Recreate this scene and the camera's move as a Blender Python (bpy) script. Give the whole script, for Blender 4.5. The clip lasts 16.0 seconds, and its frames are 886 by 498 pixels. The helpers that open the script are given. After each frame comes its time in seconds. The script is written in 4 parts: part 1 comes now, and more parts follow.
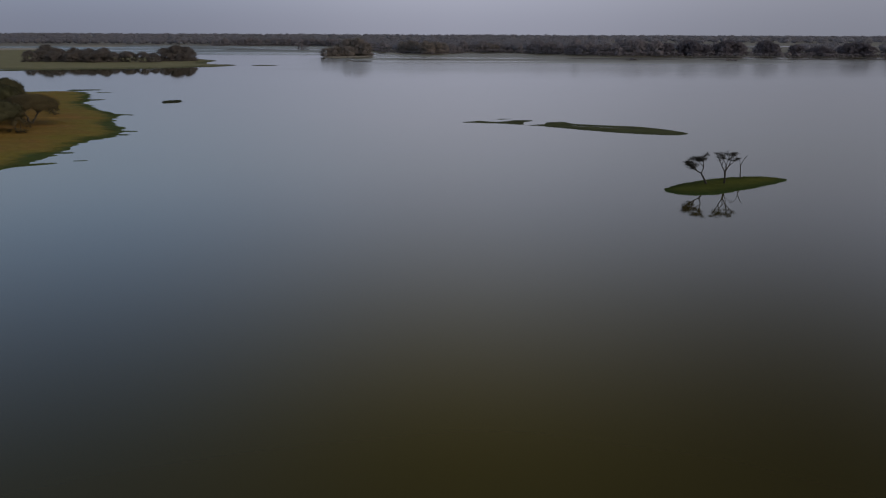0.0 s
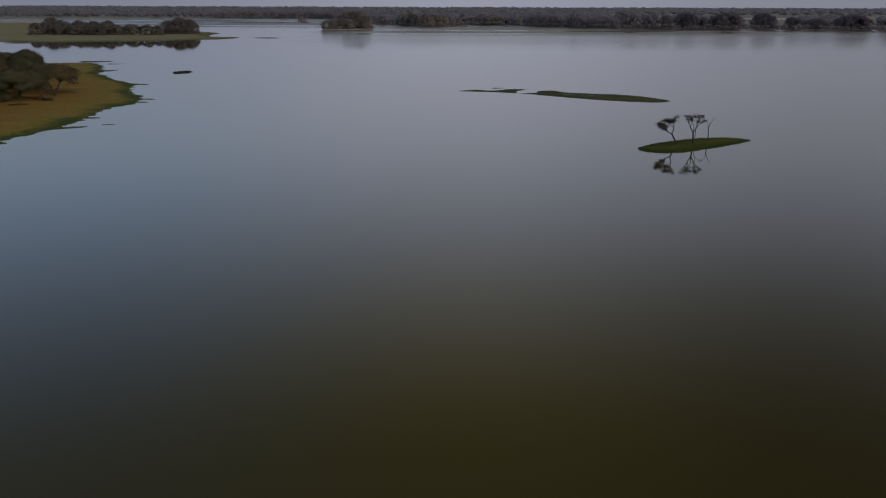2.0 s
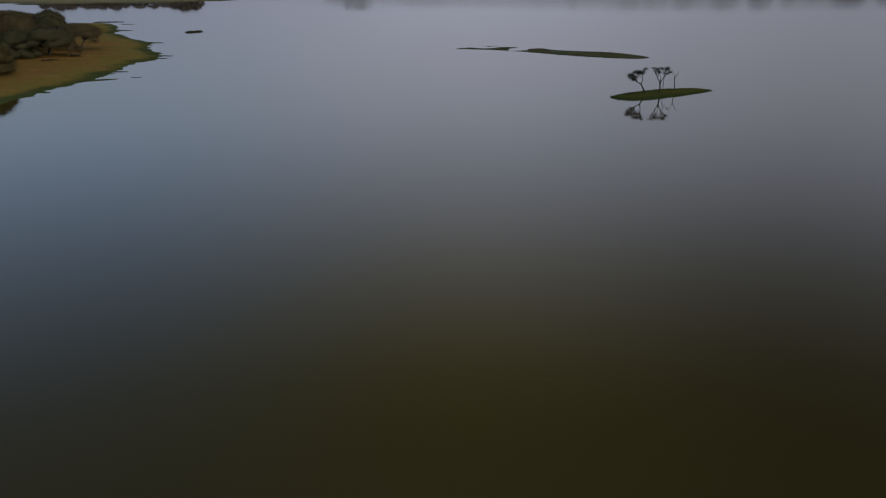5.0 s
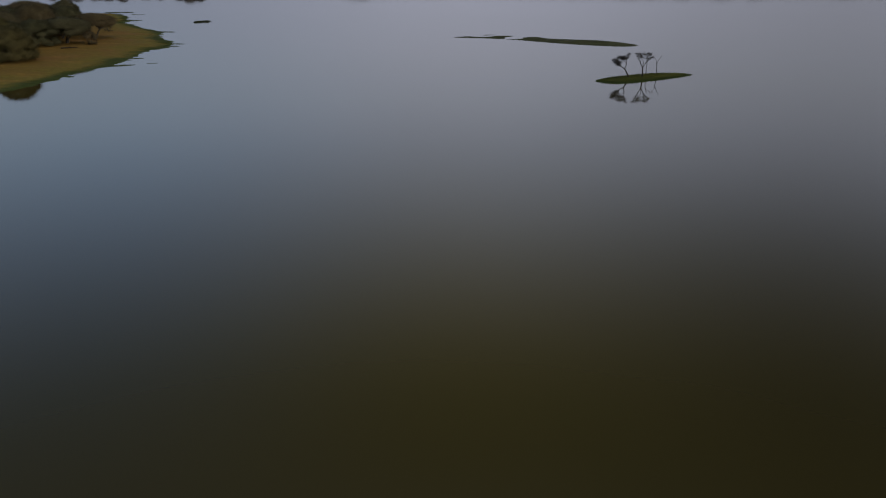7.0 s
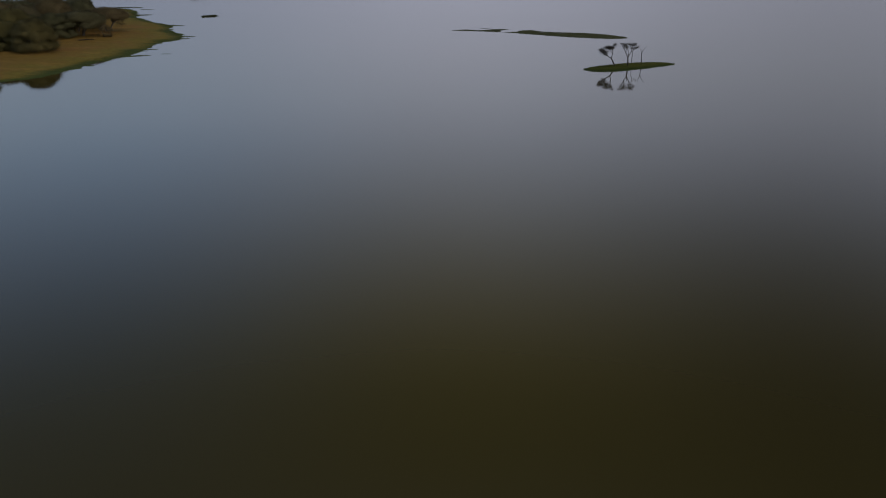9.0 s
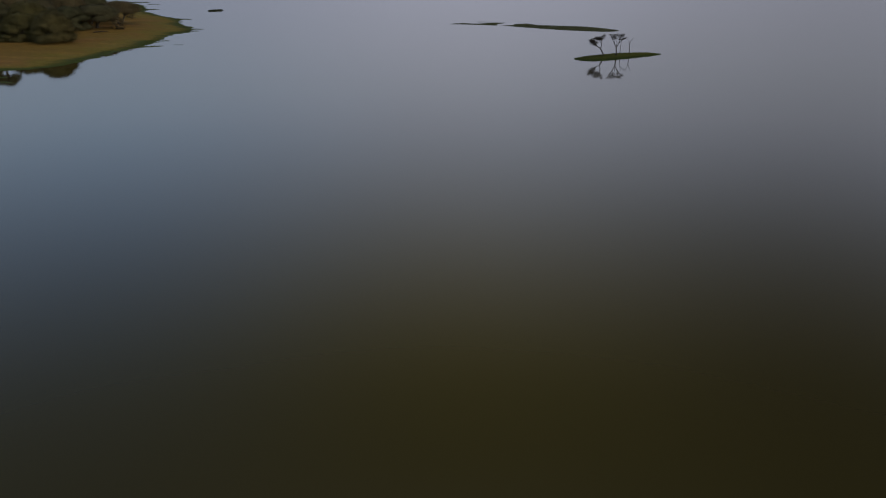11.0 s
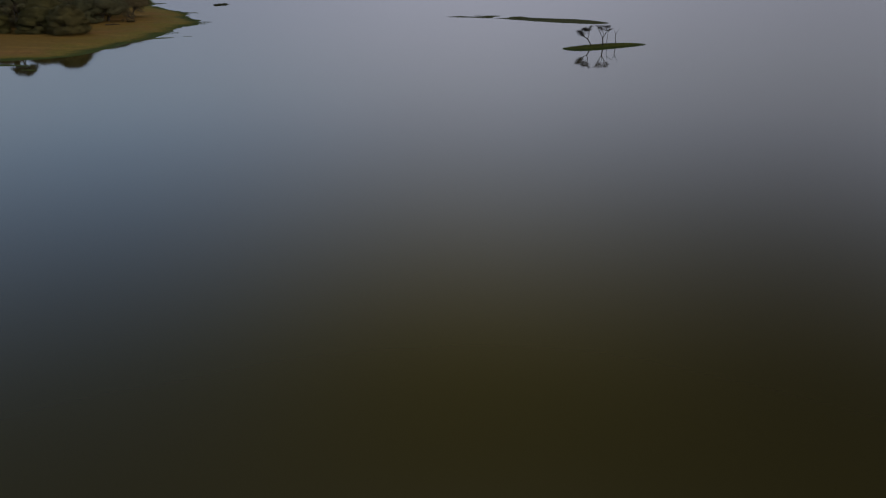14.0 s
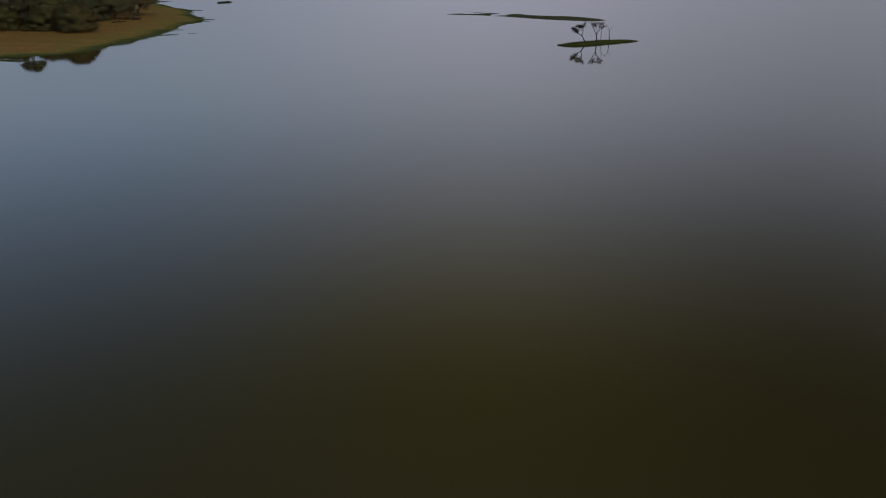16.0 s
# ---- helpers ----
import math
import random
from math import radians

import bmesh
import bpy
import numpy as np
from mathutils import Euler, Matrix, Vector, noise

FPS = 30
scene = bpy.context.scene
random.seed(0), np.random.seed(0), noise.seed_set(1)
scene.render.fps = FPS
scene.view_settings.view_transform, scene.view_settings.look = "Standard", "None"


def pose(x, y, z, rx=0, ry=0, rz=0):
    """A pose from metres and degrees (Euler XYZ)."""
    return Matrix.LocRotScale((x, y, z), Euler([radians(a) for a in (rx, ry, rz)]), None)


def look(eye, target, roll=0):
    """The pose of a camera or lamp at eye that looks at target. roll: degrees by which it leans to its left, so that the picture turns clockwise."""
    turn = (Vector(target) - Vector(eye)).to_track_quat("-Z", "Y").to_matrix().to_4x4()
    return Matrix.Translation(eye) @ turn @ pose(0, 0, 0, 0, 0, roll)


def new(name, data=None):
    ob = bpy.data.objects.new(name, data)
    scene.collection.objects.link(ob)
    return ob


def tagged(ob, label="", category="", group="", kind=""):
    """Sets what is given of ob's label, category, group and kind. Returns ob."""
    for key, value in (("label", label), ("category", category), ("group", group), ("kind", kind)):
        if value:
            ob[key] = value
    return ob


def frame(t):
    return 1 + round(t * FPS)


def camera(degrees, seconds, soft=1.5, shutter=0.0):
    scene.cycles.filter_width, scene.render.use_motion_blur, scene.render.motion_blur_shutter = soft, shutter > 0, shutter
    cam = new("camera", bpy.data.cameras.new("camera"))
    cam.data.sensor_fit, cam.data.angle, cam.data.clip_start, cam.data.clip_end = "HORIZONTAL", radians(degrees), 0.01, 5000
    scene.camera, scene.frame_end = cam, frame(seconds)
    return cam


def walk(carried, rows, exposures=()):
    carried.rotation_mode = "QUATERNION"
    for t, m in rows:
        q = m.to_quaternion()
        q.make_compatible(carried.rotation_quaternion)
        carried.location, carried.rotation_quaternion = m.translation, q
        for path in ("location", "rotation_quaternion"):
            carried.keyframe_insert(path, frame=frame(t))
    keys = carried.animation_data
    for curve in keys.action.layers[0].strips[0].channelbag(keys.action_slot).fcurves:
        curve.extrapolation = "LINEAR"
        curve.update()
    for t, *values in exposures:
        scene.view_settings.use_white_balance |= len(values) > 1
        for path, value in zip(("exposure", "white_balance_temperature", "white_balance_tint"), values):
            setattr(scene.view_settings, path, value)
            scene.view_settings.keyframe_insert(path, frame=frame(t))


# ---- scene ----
# Camera: a drone that flies backwards over the lake, about 21 m up, and tilts slowly down.
cam = camera(58.79, 16.0, soft=1.15)
# seconds, x, y, z, yaw, pitch, lean to the right
ROWS = [
    (0, 0.00, 0.00, 21.00, 0.000, -15.421, -0.224),
    (0.5, 0.19, -3.44, 21.03, -0.003, -15.875, -0.214),
    (1, 0.36, -6.84, 21.07, 0.009, -16.340, -0.206),
    (1.5, 0.52, -10.14, 21.13, 0.009, -16.808, -0.200),
    (2, 0.65, -13.33, 21.20, 0.017, -17.276, -0.194),
    (2.5, 0.80, -16.43, 21.29, 0.013, -17.739, -0.192),
    (3, 0.95, -19.44, 21.35, 0.019, -18.210, -0.190),
    (3.5, 1.12, -22.37, 21.40, 0.021, -18.673, -0.186),
    (6, 2.47, -36.29, 21.57, 0.224, -20.233, -0.169),
    (6.5, 2.72, -39.03, 21.61, 0.262, -20.312, -0.155),
    (7, 2.97, -41.77, 21.63, 0.297, -20.365, -0.143),
    (7.5, 3.20, -44.50, 21.62, 0.325, -20.418, -0.135),
    (8, 3.39, -47.22, 21.59, 0.353, -20.470, -0.131),
    (8.5, 3.56, -49.90, 21.55, 0.371, -20.520, -0.128),
    (9, 3.70, -52.53, 21.50, 0.364, -20.565, -0.128),
    (11.5, 4.07, -64.87, 21.15, 0.298, -20.794, -0.173),
    (12, 4.26, -66.80, 21.14, 0.301, -20.853, -0.157),
    (12.5, 4.50, -68.58, 21.17, 0.321, -20.908, -0.137),
    (13, 4.78, -70.22, 21.21, 0.354, -20.961, -0.120),
    (13.5, 5.09, -71.73, 21.26, 0.401, -21.010, -0.102),
    (14, 5.42, -73.14, 21.33, 0.460, -21.053, -0.086),
    (14.5, 5.77, -74.47, 21.40, 0.536, -21.097, -0.077),
    (15, 6.12, -75.74, 21.47, 0.606, -21.138, -0.071),
    (15.5, 6.48, -76.97, 21.54, 0.680, -21.172, -0.062),
    (16, 6.85, -78.19, 21.60, 0.730, -21.194, -0.048),
]
walk(cam, [(t, pose(x, y, z, 90 + pitch, 0, yaw) @ pose(0, 0, 0, 0, 0, -lean)) for t, x, y, z, yaw, pitch, lean in ROWS])

# ---- sky and light: dusk under thin high cloud, hazy and dim at the horizon ----
world = bpy.data.worlds.new("world")
scene.world = world
world.use_nodes = True


def ramp_node(tree, stops, mode="B_SPLINE"):
    node = tree.nodes.new("ShaderNodeValToRGB")
    node.color_ramp.interpolation = mode
    el = node.color_ramp.elements
    while len(el) > 1:
        el.remove(el[-1])
    el[0].position, el[0].color = stops[0][0], (*stops[0][1], 1)
    for p, c in stops[1:]:
        e = el.new(p)
        e.color = (*c, 1)
    return node


def build_sky():
    tree = world.node_tree
    tree.nodes.clear()
    n, link = tree.nodes.new, tree.links.new
    coord = n("ShaderNodeTexCoord")
    sep = n("ShaderNodeSeparateXYZ")
    link(coord.outputs["Generated"], sep.inputs[0])
    # cloud colour by height over the horizon: bluer to the west, warmer ahead, darker to the east
    # olive ahead and dark east imitate vignetting; bright zenith is added to light land
    west = ramp_node(tree, [(0.0, (0.190, 0.208, 0.272)), (0.05, (0.248, 0.276, 0.366)), (0.15, (0.405, 0.505, 0.65)), (0.22, (0.385, 0.53, 0.745)),
                            (0.31, (0.31, 0.445, 0.67)), (0.41, (0.195, 0.28, 0.41)), (0.50, (0.12, 0.17, 0.215)), (0.65, (0.14, 0.16, 0.18)), (1.0, (0.52, 0.52, 0.54))])
    ahead = ramp_node(tree, [(0.0, (0.288, 0.298, 0.372)), (0.05, (0.384, 0.399, 0.493)), (0.15, (0.56, 0.588, 0.705)), (0.24, (0.567, 0.628, 0.775)),
                             (0.335, (0.468, 0.498, 0.548)), (0.44, (0.33, 0.30, 0.195)), (0.53, (0.185, 0.168, 0.08)), (0.65, (0.21, 0.20, 0.15)), (1.0, (0.54, 0.52, 0.50))])
    east = ramp_node(tree, [(0.0, (0.212, 0.222, 0.272)), (0.05, (0.27, 0.28, 0.343)), (0.145, (0.37, 0.39, 0.462)), (0.22, (0.355, 0.385, 0.48)),
                            (0.31, (0.215, 0.235, 0.28)), (0.405, (0.102, 0.099, 0.093)), (0.49, (0.040, 0.043, 0.047)), (0.65, (0.09, 0.088, 0.082)), (1.0, (0.50, 0.49, 0.47))])
    for r in (west, ahead, east):
        link(sep.outputs[2], r.inputs[0])

    def between(lo, hi, a, b):
        side = n("ShaderNodeMapRange")
        side.interpolation_type = "SMOOTHSTEP"
        side.inputs[1].default_value, side.inputs[2].default_value = lo, hi
        link(sep.outputs[0], side.inputs[0])
        m = n("ShaderNodeMix")
        m.data_type = "RGBA"
        link(side.outputs[0], m.inputs[0])
        link(a, m.inputs[6])
        link(b, m.inputs[7])
        return m

    mix = between(0.02, 0.46, between(-0.45, 0.04, west.outputs[0], ahead.outputs[0]).outputs[2], east.outputs[0])
    # soft unevenness of the cloud sheet
    cloud = n("ShaderNodeTexNoise")
    cloud.inputs["Scale"].default_value, cloud.inputs["Detail"].default_value = 2.2, 3.0
    link(coord.outputs["Generated"], cloud.inputs["Vector"])
    gain = n("ShaderNodeMapRange")
    gain.inputs[1].default_value, gain.inputs[2].default_value = 0.3, 0.7
    gain.inputs[3].default_value, gain.inputs[4].default_value = 0.97, 1.03
    link(cloud.outputs[0], gain.inputs[0])
    scaled = n("ShaderNodeVectorMath")
    scaled.operation = "SCALE"
    link(mix.outputs[2], scaled.inputs[0])
    link(gain.outputs[0], scaled.inputs[3])
    sky = n("ShaderNodeTexSky")
    sky.sky_type, sky.sun_disc = "NISHITA", False
    sky.sun_elevation, sky.sun_rotation, sky.dust_density = radians(9), radians(125), 4.0
    back = n("ShaderNodeBackground")
    back.inputs[1].default_value = 0.06
    link(sky.outputs[0], back.inputs[0])
    veil = n("ShaderNodeBackground")
    veil.inputs[1].default_value = 1.03
    link(scaled.outputs[0], veil.inputs[0])
    both = n("ShaderNodeMixShader")
    both.inputs[0].default_value = 0.95
    link(back.outputs[0], both.inputs[1])
    link(veil.outputs[0], both.inputs[2])
    out = n("ShaderNodeOutputWorld")
    link(both.outputs[0], out.inputs[0])


build_sky()
sun_data = bpy.data.lights.new("sun", "SUN")
sun_data.energy, sun_data.angle, sun_data.color = 1.0, radians(20), (1.0, 0.88, 0.74)
sun = new("sun", sun_data)
sun.matrix_world = look((60, -45, 20), (0, 0, 0))


# ---- materials ----
def material(name, rough=0.8, spec=0.3):
    m = bpy.data.materials.new(name)
    m.use_nodes = True
    tree = m.node_tree
    bsdf = tree.nodes["Principled BSDF"]
    bsdf.inputs["Roughness"].default_value = rough
    bsdf.inputs["Specular IOR Level"].default_value = spec
    return m, tree, bsdf


def place(tree, scale=(1, 1, 1)):
    """World position, scaled."""
    geo = tree.nodes.new("ShaderNodeNewGeometry")
    mp = tree.nodes.new("ShaderNodeMapping")
    mp.inputs["Scale"].default_value = scale
    tree.links.new(geo.outputs["Position"], mp.inputs["Vector"])
    return mp.outputs[0]


def noise_node(tree, vec, scale, detail=4.0):
    n = tree.nodes.new("ShaderNodeTexNoise")
    n.inputs["Scale"].default_value, n.inputs["Detail"].default_value = scale, detail
    tree.links.new(vec, n.inputs["Vector"])
    return n.outputs[0]


def mixed(tree, fac, a, b):
    m = tree.nodes.new("ShaderNodeMix")
    m.data_type = "RGBA"
    for i, v in ((0, fac), (6, a), (7, b)):
        if isinstance(v, (tuple, float)):
            m.inputs[i].default_value = (*v, 1) if isinstance(v, tuple) else v
        else:
            tree.links.new(v, m.inputs[i])
    return m.outputs[2]


def ranged(tree, v, a, b, c=0.0, d=1.0):
    m = tree.nodes.new("ShaderNodeMapRange")
    m.interpolation_type = "SMOOTHSTEP"
    tree.links.new(v, m.inputs[0])
    for i, x in enumerate((a, b, c, d)):
        m.inputs[i + 1].default_value = x
    return m.outputs[0]


def added(tree, a, b, op="ADD"):
    m = tree.nodes.new("ShaderNodeMath")
    m.operation = op
    for i, v in enumerate((a, b)):
        if isinstance(v, float):
            m.inputs[i].default_value = v
        else:
            tree.links.new(v, m.inputs[i])
    return m.outputs[0]


def bump(tree, bsdf, h, strength, dist):
    b = tree.nodes.new("ShaderNodeBump")
    b.inputs["Strength"].default_value, b.inputs["Distance"].default_value = strength, dist
    tree.links.new(h, b.inputs["Height"])
    tree.links.new(b.outputs[0], bsdf.inputs["Normal"])


def water_material():
    m, tree, bsdf = material("lake_water", 0.13, 0.5)
    bsdf.inputs["IOR"].default_value = 1.333
    silt = noise_node(tree, place(tree, (0.02, 0.02, 0.02)), 1.0, 3.0)
    tree.links.new(mixed(tree, ranged(tree, silt, 0.3, 0.7), (0.0340, 0.0278, 0.0050), (0.0382, 0.0308, 0.0060)), bsdf.inputs["Base Color"])
    # still near the islands, ruffled by a light wind out on the open water
    geo = tree.nodes.new("ShaderNodeNewGeometry")
    sep = tree.nodes.new("ShaderNodeSeparateXYZ")
    tree.links.new(geo.outputs["Position"], sep.inputs[0])
    streak = noise_node(tree, place(tree, (0.004, 0.02, 1)), 1.0, 3.0)
    lanes = noise_node(tree, place(tree, (0.0035, 0.024, 1)), 1.0, 2.0)
    # a light breeze far out, and lanes that it ruffles more towards the far shore
    open_water = added(tree, ranged(tree, sep.outputs[0], -130.0, -30.0), ranged(tree, sep.outputs[1], 690.0, 800.0), "MAXIMUM")
    ruffled = added(tree, ranged(tree, sep.outputs[1], 520.0, 640.0), ranged(tree, lanes, 0.38, 0.50, 0.0, 0.24), "MULTIPLY")
    breeze = added(tree, ranged(tree, sep.outputs[1], 330.0, 520.0, 0.0, 0.15), ranged(tree, sep.outputs[0], 130.0, 290.0, 1.0, 0.5), "MULTIPLY")
    ruffled = added(tree, ruffled, ranged(tree, sep.outputs[0], 230.0, 330.0, 1.0, 0.3), "MULTIPLY")
    wind = added(tree, added(tree, breeze, ruffled), open_water, "MULTIPLY")
    tree.links.new(added(tree, ranged(tree, streak, 0.35, 0.7, 0.03, 0.048), wind), bsdf.inputs["Roughness"])
    rip = added(tree, noise_node(tree, place(tree, (0.5, 1.7, 1)), 1.0, 3.0), noise_node(tree, place(tree, (0.06, 0.35, 1)), 1.0, 2.0))
    bump(tree, bsdf, rip, 0.05, 0.02)
    return m


def land_material(name, shore, inland, bare, low, high, middle=None):
    """Grass that is green by the water and dry further up, with bare patches."""
    m, tree, bsdf = material(name, 0.95, 0.1)
    pos = place(tree)
    geo = tree.nodes.new("ShaderNodeNewGeometry")
    sep = tree.nodes.new("ShaderNodeSeparateXYZ")
    tree.links.new(geo.outputs["Position"], sep.inputs[0])
    broad = noise_node(tree, place(tree, (0.05, 0.09, 0.05)), 1.0, 4.0)
    fine = noise_node(tree, pos, 0.9, 6.0)
    grain = noise_node(tree, pos, 5.0, 3.0)
    up = added(tree, sep.outputs[2], added(tree, added(tree, broad, -0.5), (high - low) * 1.3, "MULTIPLY"))
    if middle:
        half = (low + high) / 2
        col = mixed(tree, ranged(tree, up, half, high + (high - low) * 0.3), mixed(tree, ranged(tree, up, low, half), shore, middle), inland)
    else:
        col = mixed(tree, ranged(tree, up, low, high), shore, inland)
    dry = added(tree, ranged(tree, broad, 0.50, 0.70, 0.0, 0.85), ranged(tree, sep.outputs[2], low, high), "MULTIPLY")
    col = mixed(tree, dry, col, bare)
    straw = noise_node(tree, place(tree, (0.06, 0.22, 0.06)), 1.0, 4.0)
    pale = added(tree, ranged(tree, straw, 0.50, 0.70, 0.0, 0.8), ranged(tree, sep.outputs[2], low, high), "MULTIPLY")
    col = mixed(tree, pale, col, tuple(min(1.0, c * 1.4) for c in inland))
    tone = tree.nodes.new("ShaderNodeVectorMath")
    tone.operation = "SCALE"
    tree.links.new(col, tone.inputs[0])
    tree.links.new(added(tree, ranged(tree, fine, 0.25, 0.75, 0.86, 1.12), ranged(tree, grain, 0.3, 0.7, 0.9, 1.1), "MULTIPLY"), tone.inputs[3])
    tree.links.new(tone.outputs[0], bsdf.inputs["Base Color"])
    bump(tree, bsdf, fine, 0.6, 0.2)
    return m


def leaf_material(name, a, b, c, thin=0.0):
    """Foliage that varies from leaf clump to leaf clump and from tree to tree; thin: share of light let through."""
    m, tree, bsdf = material(name, 0.75, 0.2)
    geo = tree.nodes.new("ShaderNodeNewGeometry")
    info = tree.nodes.new("ShaderNodeObjectInfo")
    col = mixed(tree, geo.outputs["Random Per Island"], a, b)
    col = mixed(tree, ranged(tree, info.outputs["Random"], 0.2, 1.0, 0.0, 0.65), col, c)
    patch = noise_node(tree, place(tree), 0.35, 2.0)
    tone = tree.nodes.new("ShaderNodeVectorMath")
    tone.operation = "SCALE"
    tree.links.new(col, tone.inputs[0])
    fine = noise_node(tree, place(tree), 3.5, 3.0)
    tree.links.new(added(tree, ranged(tree, patch, 0.3, 0.7, 0.8, 1.2), ranged(tree, fine, 0.3, 0.7, 0.8, 1.2), "MULTIPLY"), tone.inputs[3])
    tree.links.new(tone.outputs[0], bsdf.inputs["Base Color"])
    bump(tree, bsdf, fine, 0.5, 0.25)
    if thin:
        through_leaf = tree.nodes.new("ShaderNodeBsdfTranslucent")
        tree.links.new(tone.outputs[0], through_leaf.inputs[0])
        both = tree.nodes.new("ShaderNodeMixShader")
        both.inputs[0].default_value = thin
        tree.links.new(bsdf.outputs[0], both.inputs[1])
        tree.links.new(through_leaf.outputs[0], both.inputs[2])
        tree.links.new(both.outputs[0], tree.nodes["Material Output"].inputs[0])
    return m


def bark_material(name, a, b):
    m, tree, bsdf = material(name, 0.9, 0.15)
    v = place(tree, (3, 3, 0.8))
    f = noise_node(tree, v, 2.0, 5.0)
    tree.links.new(mixed(tree, ranged(tree, f, 0.3, 0.7), a, b), bsdf.inputs["Base Color"])
    bump(tree, bsdf, f, 0.8, 0.05)
    return m


WATER = water_material()
SPIT = land_material("spit_grass", (0.050, 0.070, 0.014), (0.188, 0.115, 0.028), (0.225, 0.121, 0.036), 0.07, 0.46, (0.172, 0.136, 0.024))
ISLE = land_material("island_grass", (0.036, 0.058, 0.016), (0.116, 0.124, 0.024), (0.136, 0.124, 0.030), 0.10, 0.36)
REED = land_material("strip_grass", (0.058, 0.066, 0.034), (0.082, 0.09, 0.040), (0.15, 0.142, 0.105), 0.06, 0.22)
REED_DARK = land_material("reed_islet_grass", (0.034, 0.042, 0.028), (0.048, 0.056, 0.034), (0.06, 0.064, 0.04), 0.06, 0.3)
# inland grey of the plain imitates distance haze; the pale shore is mud
PLAIN_HAZED = land_material("plain_grass_hazed", (0.215, 0.205, 0.195), (0.178, 0.172, 0.163), (0.205, 0.195, 0.18), 0.2, 0.6)
BANK = land_material("bank_grass", (0.105, 0.108, 0.058), (0.165, 0.155, 0.085), (0.20, 0.178, 0.11), 0.15, 0.55)
BAR = land_material("mud_bar", (0.060, 0.058, 0.058), (0.078, 0.074, 0.072), (0.105, 0.098, 0.092), 0.05, 0.25)
MUD = land_material("mud_flat", (0.17, 0.158, 0.135), (0.28, 0.255, 0.225), (0.32, 0.29, 0.255), 0.05, 0.25)
SEDGE = leaf_material("sedge", (0.068, 0.090, 0.018), (0.090, 0.108, 0.022), (0.088, 0.100, 0.023), 0.5)
SEDGE_DARK = leaf_material("dark_sedge", (0.060, 0.068, 0.034), (0.080, 0.088, 0.040), (0.072, 0.078, 0.037), 0.4)
HAY = leaf_material("dry_grass", (0.182, 0.112, 0.026), (0.216, 0.132, 0.033), (0.192, 0.124, 0.029), 0.5)
LEAF = leaf_material("thorn_leaf", (0.072, 0.074, 0.038), (0.098, 0.098, 0.050), (0.112, 0.092, 0.056), 0.25)
LEAF_WARM = leaf_material("warm_leaf", (0.104, 0.083, 0.045), (0.130, 0.104, 0.055), (0.116, 0.096, 0.050), 0.25)
LEAF_FRESH = leaf_material("fresh_leaf", (0.084, 0.082, 0.030), (0.118, 0.112, 0.040), (0.112, 0.094, 0.040), 0.25)
LEAF_DRY = leaf_material("dry_leaf", (0.036, 0.034, 0.031), (0.058, 0.054, 0.047), (0.048, 0.043, 0.038), 0.2)
# bank trees: some haze is mixed into the leaf colour as pale mauve
LEAF_BANK_HAZED = leaf_material("bank_leaf_hazed", (0.162, 0.144, 0.140), (0.192, 0.172, 0.165), (0.178, 0.151, 0.138), 0.4)
# next four: distance haze painted into the leaf colour, paler and more mauve
LEAF_FAR_HAZED = leaf_material("wood_leaf_hazed", (0.305, 0.282, 0.318), (0.338, 0.312, 0.350), (0.312, 0.280, 0.302), 0.5)
LEAF_WOOD_HAZED = leaf_material("far_wood_leaf_hazed", (0.238, 0.233, 0.272), (0.270, 0.262, 0.302), (0.246, 0.238, 0.262), 0.45)
LEAF_TAN_HAZED = leaf_material("tan_leaf_hazed", (0.285, 0.252, 0.240), (0.325, 0.288, 0.272), (0.298, 0.268, 0.264), 0.5)
LEAF_SHORE_HAZED = leaf_material("shore_leaf_hazed", (0.160, 0.147, 0.182), (0.187, 0.172, 0.208), (0.170, 0.151, 0.176), 0.45)
BARK = bark_material("thorn_bark", (0.045, 0.038, 0.032), (0.10, 0.085, 0.07))
BARK_DARK = bark_material("dead_wood", (0.03, 0.026, 0.024), (0.07, 0.06, 0.052))


# ---- helpers for shapes ----


def lattice(ix, iy, seed):
    h = (ix * 374761393 + iy * 668265263 + seed * 1274126177) & 0xFFFFFFFF
    h = ((h ^ (h >> 13)) * 1103515245) & 0xFFFFFFFF
    return ((h ^ (h >> 16)) & 0xFFFF) / 65535.0


def rough_field(x, y, scale, seed, octaves=3):
    """Smooth random field about -1 to 1, with features of about scale metres."""
    total, amp, norm = np.zeros_like(x), 1.0, 0.0
    for o in range(octaves):
        u, v = x / scale * 2 ** o, y / scale * 2 ** o
        iu, iv = np.floor(u).astype(np.int64), np.floor(v).astype(np.int64)
        fu, fv = u - iu, v - iv
        fu, fv = fu * fu * (3 - 2 * fu), fv * fv * (3 - 2 * fv)
        a = lattice(iu, iv, seed + o) * (1 - fu) + lattice(iu + 1, iv, seed + o) * fu
        b = lattice(iu, iv + 1, seed + o) * (1 - fu) + lattice(iu + 1, iv + 1, seed + o) * fu
        total += amp * ((a * (1 - fv) + b * fv) * 2 - 1)
        norm += amp
        amp *= 0.55
    return total / norm * 1.4


